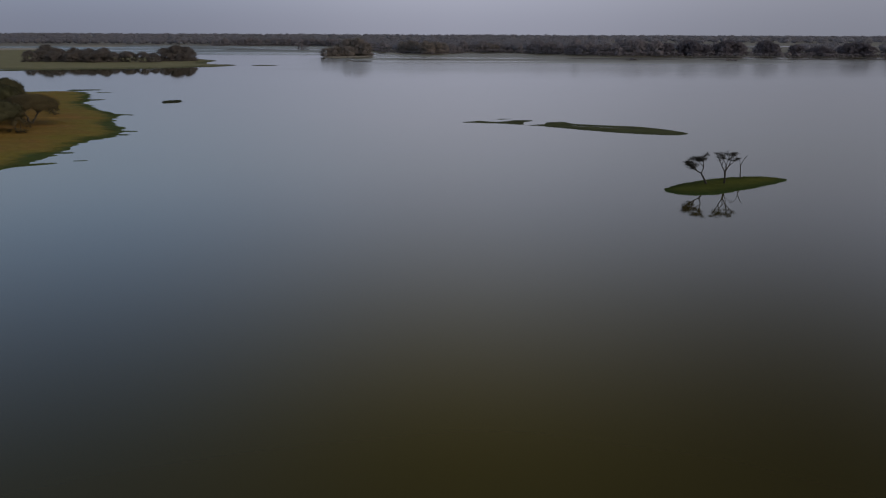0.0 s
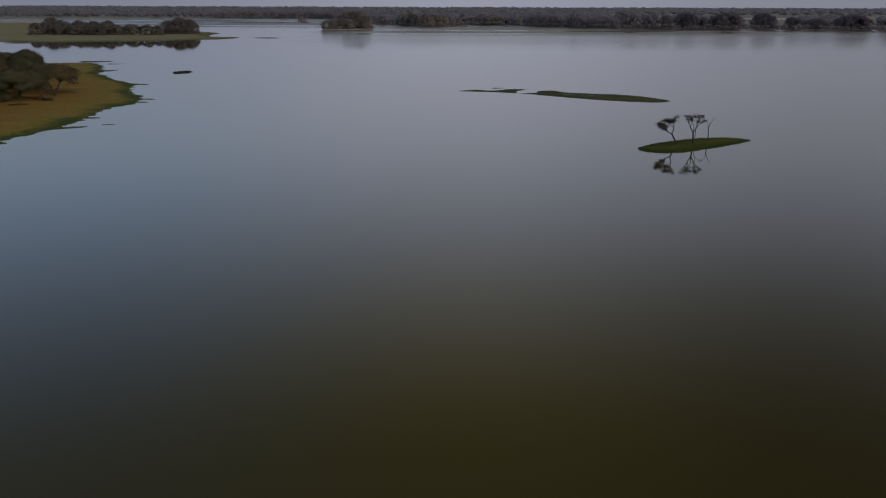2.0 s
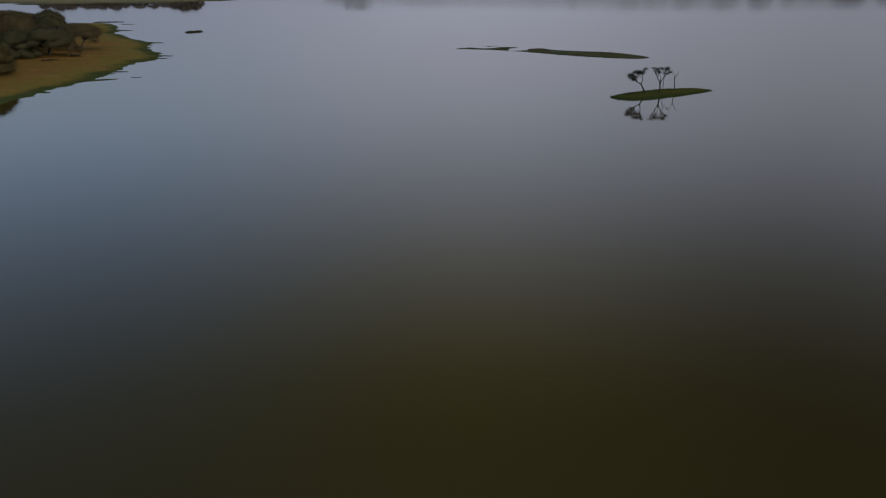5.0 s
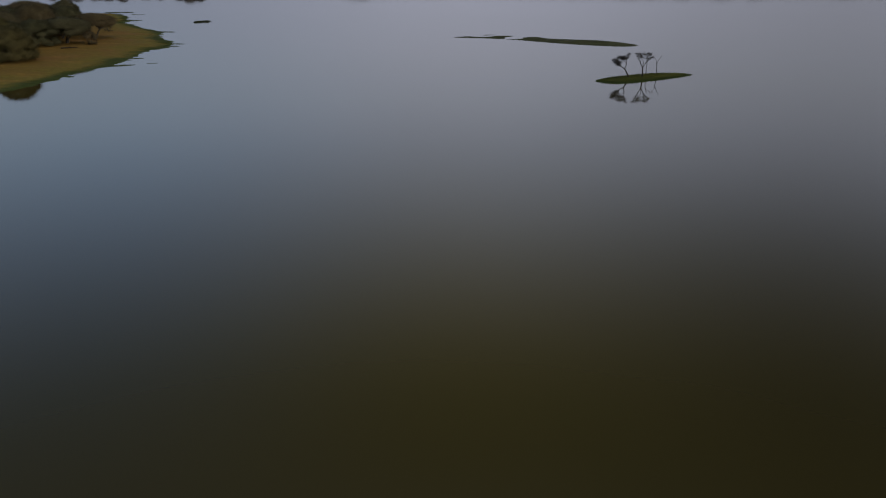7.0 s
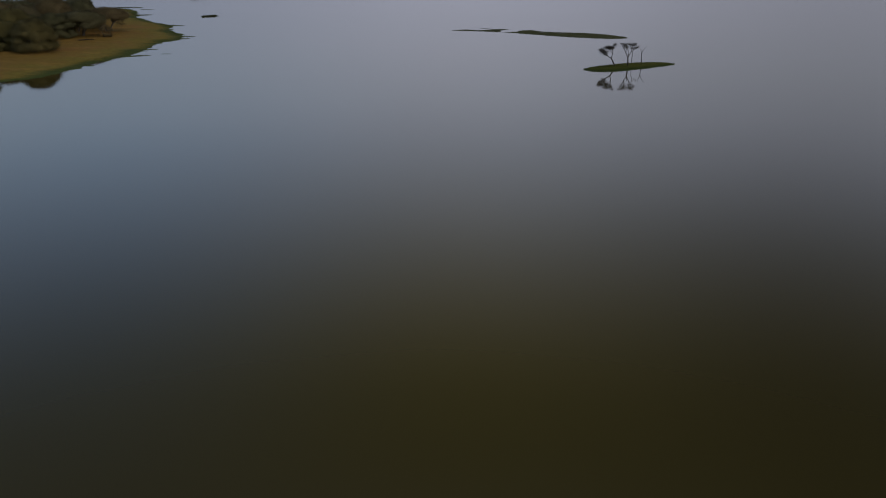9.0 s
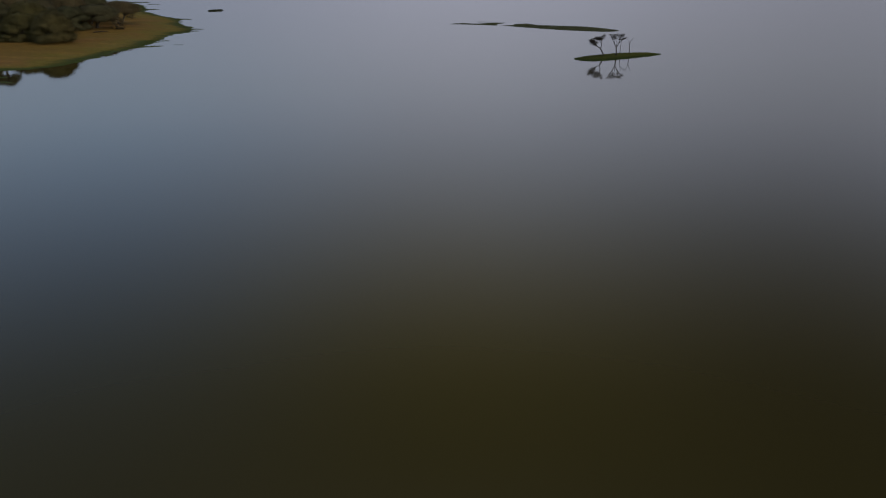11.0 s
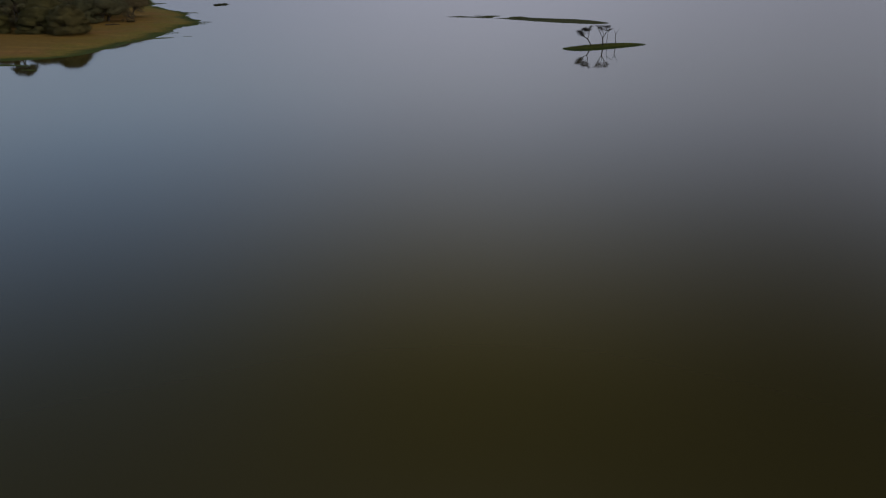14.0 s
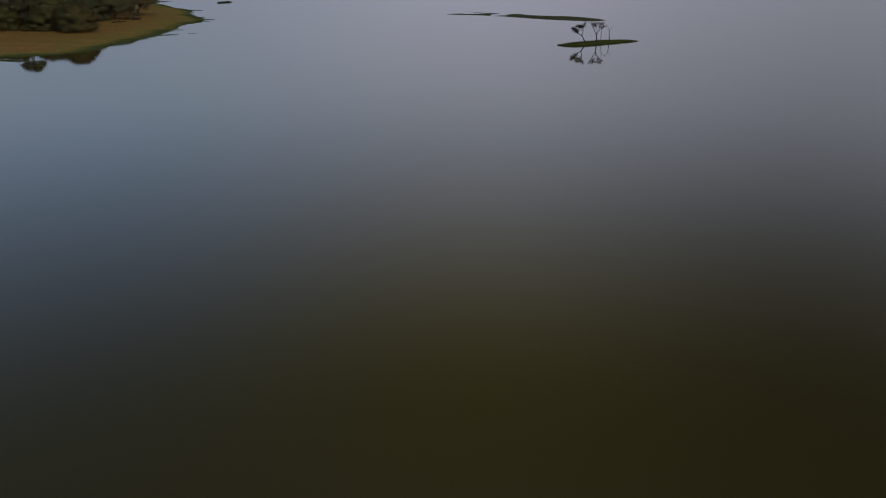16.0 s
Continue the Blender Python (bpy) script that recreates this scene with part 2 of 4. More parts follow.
def curve_through(pts, steps=6, closed=True):
    """A rounded outline through a few corners."""
    p = [Vector((*q, 0)) for q in pts]
    out, n = [], len(p)
    for i in range(n if closed else n - 1):
        a, b, c, d = (p[(i + k) % n] if closed else p[min(max(i + k, 0), n - 1)] for k in (-1, 0, 1, 2))
        for s in range(steps):
            t = s / steps
            q = 0.5 * ((2 * b) + (c - a) * t + (2 * a - 5 * b + 4 * c - d) * t * t + (3 * b - a - 3 * c + d) * t ** 3)
            out.append((q.x, q.y))
    return np.array(out)


def inside_depth(x, y, outline):
    """Metres inside (plus) or outside (minus) a closed outline."""
    best = np.full(x.shape, 1e9)
    odd = np.zeros(x.shape, bool)
    for (ax, ay), (bx, by) in zip(outline, np.roll(outline, -1, axis=0)):
        dx, dy = bx - ax, by - ay
        t = np.clip(((x - ax) * dx + (y - ay) * dy) / (dx * dx + dy * dy + 1e-9), 0, 1)
        best = np.minimum(best, np.hypot(x - ax - t * dx, y - ay - t * dy))
        cross = ((ay > y) != (by > y)) & (x < dx * (y - ay) / (dy + 1e-12) + ax)
        odd ^= cross
    return np.where(odd, best, -best)


def tongue_depth(x, y, a, b, r):
    """The same for a tongue from a to b that thins to a point."""
    dx, dy = b[0] - a[0], b[1] - a[1]
    t = np.clip(((x - a[0]) * dx + (y - a[1]) * dy) / (dx * dx + dy * dy), 0, 1)
    return r * (1 - 0.62 * t) - np.hypot(x - a[0] - t * dx, y - a[1] - t * dy)


def mesh_of(name, verts, faces, mat, smooth=False, normals=None):
    """A mesh from arrays; all faces have the same number of corners. normals: soft shading, one for each vertex."""
    verts, faces = np.asarray(verts, np.float32), np.asarray(faces, np.int32)
    me = bpy.data.meshes.new(name)
    k = faces.shape[1]
    me.vertices.add(len(verts))
    me.vertices.foreach_set("co", verts.ravel())
    me.loops.add(faces.size)
    me.loops.foreach_set("vertex_index", faces.ravel())
    me.polygons.add(len(faces))
    me.polygons.foreach_set("loop_start", np.arange(0, faces.size, k, dtype=np.int32))
    me.polygons.foreach_set("loop_total", np.full(len(faces), k, np.int32))
    me.update(calc_edges=True)
    me.validate()
    if smooth or normals is not None:
        me.polygons.foreach_set("use_smooth", np.ones(len(faces), bool))
    if normals is not None:
        n = np.asarray(normals, np.float64)
        me.normals_split_custom_set_from_vertices((n / (np.linalg.norm(n, axis=1)[:, None] + 1e-9)).tolist())
    me.materials.append(mat)
    return me


def cube_sphere(k):
    """A unit ball of quads: corners and faces."""
    index, verts, faces = {}, [], []

    def corner(p):
        key = tuple(round(c * k) for c in p)
        if key not in index:
            index[key] = len(verts)
            verts.append(Vector(p).normalized()[:])
        return index[key]

    for axis in range(3):
        for sign in (-1, 1):
            for i in range(k):
                for j in range(k):
                    quad = []
                    for a, b in ((0, 0), (1, 0), (1, 1), (0, 1)):
                        p = [0, 0, 0]
                        p[axis], p[(axis + 1) % 3], p[(axis + 2) % 3] = sign, -1 + 2 * (i + a) / k, -1 + 2 * (j + b) / k
                        quad.append(corner(p))
                    faces.append(quad if sign > 0 else quad[::-1])
    return np.array(verts), np.array(faces)


def cores(centres, radii, r, k=2, uneven=0.16):
    """Dense lumps of twigs inside a crown. Returns corners, faces and the ways out of the lumps."""
    ball, quads = cube_sphere(k)
    n, m = len(centres), len(ball)
    push = ball[None] * (1 + r.normal(0, uneven, (n, m, 1)))
    v = centres[:, None, :] + push * radii[:, None, :]
    f = quads[None] + (np.arange(n) * m)[:, None, None]
    f = f.reshape(-1, 4)
    return v.reshape(-1, 3), np.concatenate([f[:, :3], f[:, [0, 2, 3]]]), np.repeat(ball[None], n, 0).reshape(-1, 3)


def grid_faces(nx, ny):
    i = np.arange(nx - 1)[None, :] + np.arange(ny - 1)[:, None] * nx
    i = i.ravel()
    return np.stack([i, i + 1, i + nx + 1, i + nx], 1)


def compact(verts, faces):
    used, inv = np.unique(faces, return_inverse=True)
    return verts[used], inv.reshape(faces.shape)


def land(name, depth, box, cell, height, reach, mat, label, category):
    """A low bank: depth(x, y) says how far inside the waterline a place lies."""
    xs, ys = np.arange(box[0], box[2] + cell, cell), np.arange(box[1], box[3] + cell, cell)
    x, y = np.meshgrid(xs, ys)
    z = bank_height(x, y, depth(x, y), height, reach)
    faces = grid_faces(len(xs), len(ys))
    zf = z.ravel()
    faces = faces[zf[faces].max(axis=1) > -0.25]
    v, faces = compact(np.stack([x.ravel(), y.ravel(), zf], 1), faces)
    return tagged(new(name, mesh_of(name, v, faces, mat, True)), label, category, kind="structure")


def bank_height(x, y, d, height, reach):
    up = height * (1 - np.exp(-np.maximum(d, 0) / reach)) + 0.10 * height * rough_field(x, y, 5.0, 91) * np.clip(d / 3, 0, 1)
    return np.where(d > 0, up + 0.03, np.maximum(0.03 + d * 0.10, -1.2))


def tufts(name, depth, box, count, lo, hi, tall, mat, label, height, reach, seed, blades=4):
    """Grass clumps, too many to count, as one mesh, where depth lies between lo and hi."""
    r = np.random.default_rng(seed)
    x, y = r.uniform(box[0], box[2], count * 6), r.uniform(box[1], box[3], count * 6)
    d = depth(x, y) + r.normal(0, 0.25 * max(hi - lo, 1) ** 0.5, len(x)) * 0.3
    ok = np.where((d > lo) & (d < hi))[0][:count]
    x, y, d = x[ok], y[ok], np.maximum(d[ok], 0)
    z = np.maximum(bank_height(x, y, d, height, reach), 0) - 0.02
    n = len(x)
    ang = r.uniform(0, 2 * np.pi, (n, blades))
    h = tall * r.uniform(0.5, 1.15, (n, blades)) * r.uniform(0.6, 1.2, (n, 1))
    w = h * r.uniform(0.18, 0.4, (n, blades))
    lean = h * r.uniform(0.6, 1.8, (n, blades))
    ox, oy = r.normal(0, tall * 0.3, (n, blades)), r.normal(0, tall * 0.3, (n, blades))
    c, s = np.cos(ang), np.sin(ang)
    bx, by, bz = x[:, None] + ox, y[:, None] + oy, np.repeat(z[:, None], blades, 1)
    v = np.stack([np.stack([bx - s * w, by + c * w, bz], -1), np.stack([bx + s * w, by - c * w, bz], -1),
                  np.stack([bx + c * lean, by + s * lean, bz + h], -1)], 2).reshape(-1, 3)
    f = np.arange(len(v)).reshape(-1, 3)
    up = np.stack([np.repeat((c * 0.35).ravel(), 3), np.repeat((s * -0.35).ravel(), 3), np.ones(len(v))], 1)
    return tagged(new(name, mesh_of(name, v, f, mat, normals=up)), label, "grass", kind="stuff")


def tube(verts, faces, pts, radii, sides, ring=None):
    """Adds a tapered limb along pts, growing out of an older ring of vertices if one is given. Returns its rings."""
    rings = []
    for k, (p, r) in enumerate(zip(pts, radii)):
        if k == 0 and ring is not None:
            rings.append(ring)
            continue
        p = Vector(p)
        d = (Vector(pts[min(k + 1, len(pts) - 1)]) - Vector(pts[max(k - 1, 0)])).normalized()
        u = d.cross(Vector((0.3, 0.9, 0.1))).normalized()
        w = d.cross(u)
        rings.append(len(verts))
        for s in range(sides):
            a = 2 * math.pi * s / sides
            verts.append(tuple(p + (u * math.cos(a) + w * math.sin(a)) * r))
    for lo, hi in zip(rings[:-1], rings[1:]):
        for s in range(sides):
            t = (s + 1) % sides
            faces.append((lo + s, lo + t, hi + t, hi + s))
    top = len(verts)
    verts.append(tuple(Vector(pts[-1]) + (Vector(pts[-1]) - Vector(pts[-2])).normalized() * radii[-1]))
    for s in range(sides):
        faces.append((rings[-1] + s, rings[-1] + (s + 1) % sides, top))
    return rings


def limb_mesh(name, limbs, mat, sides=4):
    """One grown-together piece of wood: each limb grows out of the nearest ring of the older ones."""
    verts, faces, grown = [], [], []
    for pts, radii in limbs:
        ring = min(grown, key=lambda g: (Vector(g[0]) - Vector(pts[0])).length)[1] if grown else None
        rings = tube(verts, faces, pts, radii, sides, ring)
        grown += list(zip(pts, rings))
    me = bpy.data.meshes.new(name)
    me.from_pydata(verts, [], faces)
    me.materials.append(mat)
    for p in me.polygons:
        p.use_smooth = True
    return me


def leaf_sprays(centres, size, r, out, stray=0.38, slim=(0.3, 0.6)):
    """Small pointed leaf sprays that face roughly the way out of the crown."""
    n = len(centres)
    face = out / (np.linalg.norm(out, axis=1)[:, None] + 1e-9) + stray * r.normal(size=(n, 3))
    face /= np.linalg.norm(face, axis=1)[:, None]
    u = np.cross(face, r.normal(size=(n, 3)))
    u /= np.linalg.norm(u, axis=1)[:, None] + 1e-9
    w = np.cross(face, u)
    s = size * r.uniform(0.5, 1.2, (n, 1))
    t = s * r.uniform(*slim, (n, 1))
    v = np.stack([centres - u * s * 0.7 + w * t, centres - u * s * 0.7 - w * t, centres + u * s], 1).reshape(-1, 3)
    return v, np.arange(len(v)).reshape(-1, 3)


def bent(a, b, r, steps=4, sway=0.1, lift=0.15):
    """A crooked line from a to b."""
    a, b = Vector(a), Vector(b)
    length = (b - a).length
    pts = []
    for k in range(steps + 1):
        t = k / steps
        p = a.lerp(b, t)
        side = math.sin(math.pi * t)
        p += Vector((r.normal(0, sway), r.normal(0, sway), 0)) * length * side * 0.7 + Vector((0, 0, lift * length * side))
        pts.append(tuple(p))
    return pts


def thorn_tree(seed, height, spread, fork, stems, puffs, leaves, leaf, leaf_mat, bark=None, droop=0.0, gaps=0.85, skirt=0, stout=1.0, dense=0.68, slim=(0.25, 0.5), flat=0.62, smooth=0.4):
    """A thorn tree with low forking stems and a wide, uneven crown: meshes for each stem and the crown."""
    r = np.random.default_rng(seed)
    bark = bark or BARK
    crown_h = height - fork
    hubs, wood, centres = [], [], []
    thick = stout * (0.015 * height + 0.007 * spread)
    for s in range(stems):
        a = 2 * math.pi * (s + r.uniform(0, 0.7)) / stems
        wide = stems > 1
        hub = (math.cos(a) * spread * 0.12 * wide, math.sin(a) * spread * 0.12 * wide, fork * r.uniform(0.9, 1.25))
        foot = (math.cos(a) * 0.12 * wide, math.sin(a) * 0.12 * wide, -0.25)
        wood.append([(bent(foot, hub, r, 4, 0.09, 0.0), [thick * q for q in (1.35, 0.95, 0.82, 0.75, 0.68)])])
        hubs.append(hub)
    for k in range(puffs):
        a = 2.399963 * k + r.uniform(-0.5, 0.5)
        rad = math.sqrt((k + 0.5) / puffs) * r.uniform(0.86, 1.05)
        lobe = 1 + 0.08 * math.sin(3 * a + seed) + 0.05 * math.sin(5 * a + 2 * seed)
        rise = math.sqrt(max(0.0, 1 - min(1, rad) ** 2.4))
        z = fork + crown_h * (0.12 + 0.76 * rise) * r.uniform(0.93, 1.05) - droop * rad ** 2 * crown_h * 0.3
        centres.append((math.cos(a) * rad * lobe * spread * 0.43, math.sin(a) * rad * lobe * spread * 0.43, z))
    for c in centres[::2]:
        k = min(range(stems), key=lambda i: math.dist(hubs[i], c))
        wood[k].append((bent(hubs[k], c, r, 4, 0.10, 0.10), [thick * q for q in (0.42, 0.30, 0.20, 0.12, 0.06)]))
    for k in range(skirt):
        a = 2 * math.pi * (k + r.uniform(-0.4, 0.4)) / skirt
        lobe = 1 + 0.12 * math.sin(3 * a + seed) + 0.07 * math.sin(5 * a + 2 * seed)
        rad = r.uniform(0.8, 0.98) * lobe * spread * 0.43
        centres.append((math.cos(a) * rad, math.sin(a) * rad, height * r.uniform(0.06, 0.26)))
    parts = {}
    for k, limbs in enumerate(wood):
        parts["stem" + "_" * k] = limb_mesh("stem", limbs, bark)
    per = leaves // (puffs + skirt)
    pos, out, lumps, radii = [], [], [], []
    middle = np.array([0, 0, fork + 0.25 * crown_h])
    for c in centres:
        if r.uniform() > gaps:
            continue
        size = spread * r.uniform(0.10, 0.155)
        g = r.normal(size=(per, 3))
        g /= np.linalg.norm(g, axis=1)[:, None]
        g *= r.uniform(0.45, 1.35, (per, 1)) ** 0.8
        q = np.array(c) + g * np.array([size, size, size * flat])
        q[:, 2] = np.maximum(q[:, 2], 0.15)
        pos.append(q)
        out.append(g * smooth + (q - middle) / spread * 1.8 + np.array([0, 0, 0.2]))
        lumps.append((c[0], c[1], max(c[2], size * 0.4)))
        radii.append((size * dense, size * dense, size * dense * flat))
    pos, out = np.concatenate(pos), np.concatenate(out)
    v, f = leaf_sprays(pos, leaf, r, out, 0.5, slim)
    soft = np.repeat(out + 0.1 * r.normal(size=out.shape), 3, 0)
    if dense:
        cv, cf, cn = cores(np.array(lumps), np.array(radii), r, 2, 0.2)
        cn = cn * smooth + (cv - middle) / spread * 1.8 + np.array([0, 0, 0.2])
        v, f, soft = np.concatenate([v, cv]), np.concatenate([f, cf + len(v)]), np.concatenate([soft, cn])
    parts["crown"] = mesh_of("crown", v, f, leaf_mat, normals=soft)
    return parts


def stand(kind, parts, x, y, z, turn=0.0, size=1.0, squash=1.0, label="", category="tree", group=""):
    """Sets up one plant from shared meshes."""
    root = new(kind)
    root.matrix_world = Matrix.LocRotScale((x, y, z), Euler((0, 0, radians(turn))), (size, size, size * squash))
    for name, me in parts.items():
        ob = new(name.rstrip("_"), me)
        ob.parent = root
    return tagged(root, label, category, group)


# ---- the lake and the plain ----
SHORE_FAR = curve_through([(-2600, 900), (-1200, 960), (-700, 1040), (-480, 1190), (-300, 1230), (-190, 1215), (-135, 1110), (-98, 960),
                           (-48, 838), (-24, 788), (-2, 800), (20, 862), (70, 856), (112, 800), (150, 757), (250, 752), (345, 748),
                           (430, 742), (640, 715), (1200, 650), (2600, 500), (2600, 4600), (-2600, 4600)], 5)
PONDS = [(590, 1345, 115, 62), (860, 1420, 150, 40), (-560, 1500, 160, 40)]


def far_depth(x, y):
    d = inside_depth(x, y, SHORE_FAR) + 9 * rough_field(x, y, 60, 5) + 4 * rough_field(x, y, 18, 6)
    for px, py, rx, ry in PONDS:
        d = np.minimum(d, (np.hypot((x - px) / rx, (y - py) / ry) - 1) * ry)
    return d


def spaced(lo, hi, a, b, fine, coarse):
    """Coordinates that are close together between a and b."""
    return np.concatenate([np.arange(lo, a, coarse), np.arange(a, b, fine), np.arange(b, hi + 1, coarse)])


def build_plain():
    xs, ys = spaced(-4600, 4600, -800, 800, 12.0, 100.0), spaced(-4600, 4600, 620, 1700, 9.0, 100.0)
    x, y = np.meshgrid(xs, ys)
    d = far_depth(x, y)
    z = np.where(d > 0, 0.03 + 0.9 * (1 - np.exp(-d / 25)) + 0.2 * rough_field(x, y, 90, 3) * np.clip(d / 30, 0, 1), np.maximum(0.03 + 0.05 * d, -1.6))
    v = np.stack([x.ravel(), y.ravel(), z.ravel()], 1)
    tagged(new("ground", mesh_of("ground", v, grid_faces(len(xs), len(ys)), PLAIN_HAZED, True)),
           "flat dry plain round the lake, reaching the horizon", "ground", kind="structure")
    w = np.array([-4600.0, -2300, 0, 2300, 4600])
    wx, wy = np.meshgrid(w, w)
    v = np.stack([wx.ravel(), wy.ravel(), np.zeros(25)], 1)
    tagged(new("water", mesh_of("water", v, grid_faces(5, 5), WATER)), "calm muddy olive-brown lake mirroring a grey dusk sky", "lake", kind="structure")


build_plain()

# the wooded spit
SPIT_EDGE = curve_through([(-150, 283), (-131, 286), (-116, 262), (-107, 238), (-94, 218), (-84, 205), (-80, 191), (-71, 174), (-68, 164),
                           (-70, 153), (-68.5, 139), (-69, 124), (-70, 110), (-71, 98), (-76, 88.5), (-86, 85), (-102, 83), (-140, 76), (-200, 60),
                           (-240, 120), (-240, 240), (-190, 280)], 5)
SPIT_TONGUES = [((-135, 292), (-127, 294.6), 2.0), ((-121, 281), (-117, 281.5), 0.8), ((-90, 207), (-81, 205.5), 1.5), ((-74, 172), (-67, 170.8), 1.1),
                ((-72, 166), (-66.5, 165), 1.1), ((-72, 123.5), (-64, 128), 1.2), ((-73, 139), (-66.5, 139.5), 1.1), ((-72, 112), (-69, 110), 0.9),
                ((-88, 80.5), (-75, 78.2), 1.2), ((-72.5, 73.0), (-70, 72), 0.35), ((-61.5, 130.6), (-60, 131), 0.3), ((-114, 249), (-108, 252), 1.8)]


def spit_depth(x, y):
    d = inside_depth(x, y, SPIT_EDGE)
    d = d + 0.6 * rough_field(x, y, 7, 21) + 1.2 * rough_field(x * 0.3, y, 2.0, 22) + 0.45 * rough_field(x * 0.35, y, 0.9, 24, 2)
    for a, b, r in SPIT_TONGUES:
        d = np.maximum(d, tongue_depth(x, y, a, b, r) + 0.25 * rough_field(x, y, 1.5, 23))
    return d


SPIT_BOX = (-165, 66, -58, 300)
land("spit_bank", spit_depth, SPIT_BOX, 0.6, 0.75, 14.0, SPIT, "low grassy spit, dry tan inland and green along the ragged waterline", "bank")


def tongue_land(x, y):
    d = np.full(x.shape, -9.0)
    for a, b, r in SPIT_TONGUES:
        d = np.maximum(d, tongue_depth(x, y, a, b, r) + 0.2 * rough_field(x, y, 1.5, 23))
    return d


# the small island with thin trees
ISLAND_EDGE = curve_through([(30.9, 107.7), (31.7, 104.7), (35, 103.9), (39.0, 106.0), (44, 109.4), (50.8, 115.3), (48.5, 117.5), (44.8, 117.6), (39.3, 115.3), (34.2, 111.6)], 6)


def island_depth(x, y):
    return inside_depth(x, y, ISLAND_EDGE) - 0.1 + 0.22 * rough_field(x, y, 1.6, 31) + 0.1 * rough_field(x, y, 0.5, 32)


ISLAND_BOX = (28, 101, 54, 121)
land("island_bank", island_depth, ISLAND_BOX, 0.2, 0.34, 1.6, ISLE, "small lens-shaped island of short green grass", "island")

# the long low strip and its neighbours
STRIP_A = curve_through([(4.8, 191.2), (9, 194.6), (13, 192.2), (17.5, 196.2), (22, 195.6), (19.2, 191), (18.8, 186.6), (13.5, 189.2), (9, 190)], 5)
STRIP_B = curve_through([(19.2, 185.7), (24.0, 188), (24.8, 191.4), (29, 193), (31.5, 188.6), (37, 186.2), (44.4, 183.8), (50.6, 177.6), (53.0, 170.6), (49.4, 167.9),
                         (44, 169.2), (38.7, 171.6), (33, 175.2), (27.6, 179.6), (22.5, 184)], 5)


def strip_depth(x, y):
    d = np.maximum(np.maximum(inside_depth(x, y, STRIP_A), inside_depth(x, y, STRIP_B)) - 0.35, tongue_depth(x, y, (14.2, 198.8), (16.6, 199.4), 0.5)) \
        + 0.3 * rough_field(x, y, 2.5, 41) + 0.15 * rough_field(x, y, 0.8, 42)
    # a shallow inlet that cuts off a thin ridge at the back
    return np.minimum(d, 0.1 - tongue_depth(x, y, (30.6, 184.8), (44.5, 179.2), 0.95) + 0.35 * rough_field(x, y, 2.0, 43))


STRIP_BOX = (2, 164, 56, 202)
land("strip_bank", strip_depth, STRIP_BOX, 0.35, 0.22, 2.0, REED, "long narrow grassy strip lying low in the lake", "island")

# small patches of sedge in open water: x, y, half length, half depth
PATCHES = [(-115, 516, 8, 3), (-236, 438, 8, 3), (-216, 955, 44, 15), (-300, 1040, 60, 14), (-168, 964, 9, 9),
           (150, 642, 5, 3), (225, 634, 8, 3), (150, 672, 48, 11), (205, 704, 50, 9), (232, 662, 22, 5), (-58, 585, 7, 2), (-15, 640, 18, 2), (335, 676, 62, 9)]


def build_patches():
    for px, py, rx, ry in PATCHES:
        box = (px - rx * 1.3 - 1, py - ry * 1.3 - 1, px + rx * 1.3 + 1, py + ry * 1.3 + 1)
        depth = lambda x, y: (1 - np.hypot((x - px) / rx, (y - py) / ry)) * min(rx, ry) + (0.25 if py < 560 else 0.5) * rough_field(x, y, 3, 51)
        near = py < 560
        land("sedge_islet", depth, box, max(0.3, min(rx, ry) / 5), 0.25, 0.8, REED if near else BAR,
             "dark low islet of sedge lying in open water" if near else "low mud bar with sparse grass near the far shore", "islet")
        if near:
            tufts("islet_sedge", depth, box, int(60 + rx * ry * 8), 0.35, 99, 0.12, SEDGE_DARK, "tangled sedge covering a low islet", 0.25, 0.8, int(px) + 500)


build_patches()
REED_EDGE = curve_through([(-86.1, 243.2), (-85.6, 245.4), (-83.7, 247.4), (-81.6, 248.8), (-81.2, 246.6), (-82.9, 244.7), (-84.9, 242.9)], 5)


def reed_depth(x, y):
    return inside_depth(x, y, REED_EDGE) + 0.35 * rough_field(x, y, 1.4, 54) - 0.15


REED_BOX = (-89, 239, -78, 253)
land("reed_islet", reed_depth, REED_BOX, 0.25, 0.35, 0.8, REED_DARK, "dark low islet of reeds lying in open water", "islet")
tufts("islet_reed", reed_depth, REED_BOX, 700, 0.1, 9, 0.22, SEDGE_DARK, "dark tangled reeds covering a low islet", 0.35, 0.8, 55)

# the wooded bank across the side arm, and the wooded islet
BANK_EDGE = curve_through([(-262, 452), (-232, 446), (-190, 458), (-164, 474), (-150, 488), (-137, 500), (-134, 520), (-152, 530), (-164, 560), (-172, 606),
                           (-220, 650), (-270, 680), (-335, 760), (-390, 850), (-490, 880), (-500, 560), (-380, 455)], 5)
FAR_ISLE_EDGE = curve_through([(-107, 705), (-96, 680), (-70, 682), (-62, 712), (-70, 760), (-98, 765)], 5)


def bank_depth(x, y):
    return inside_depth(x, y, BANK_EDGE) + 2.2 * rough_field(x, y, 18, 61) + 0.9 * rough_field(x, y, 5, 62)


def far_isle_depth(x, y):
    return inside_depth(x, y, FAR_ISLE_EDGE) + 2.0 * rough_field(x, y, 12, 63)


BANK_BOX = (-520, 425, -120, 900)
land("far_bank", bank_depth, BANK_BOX, 2.0, 0.7, 9.0, BANK, "flat pale green bank with thorn trees across a side arm", "bank")
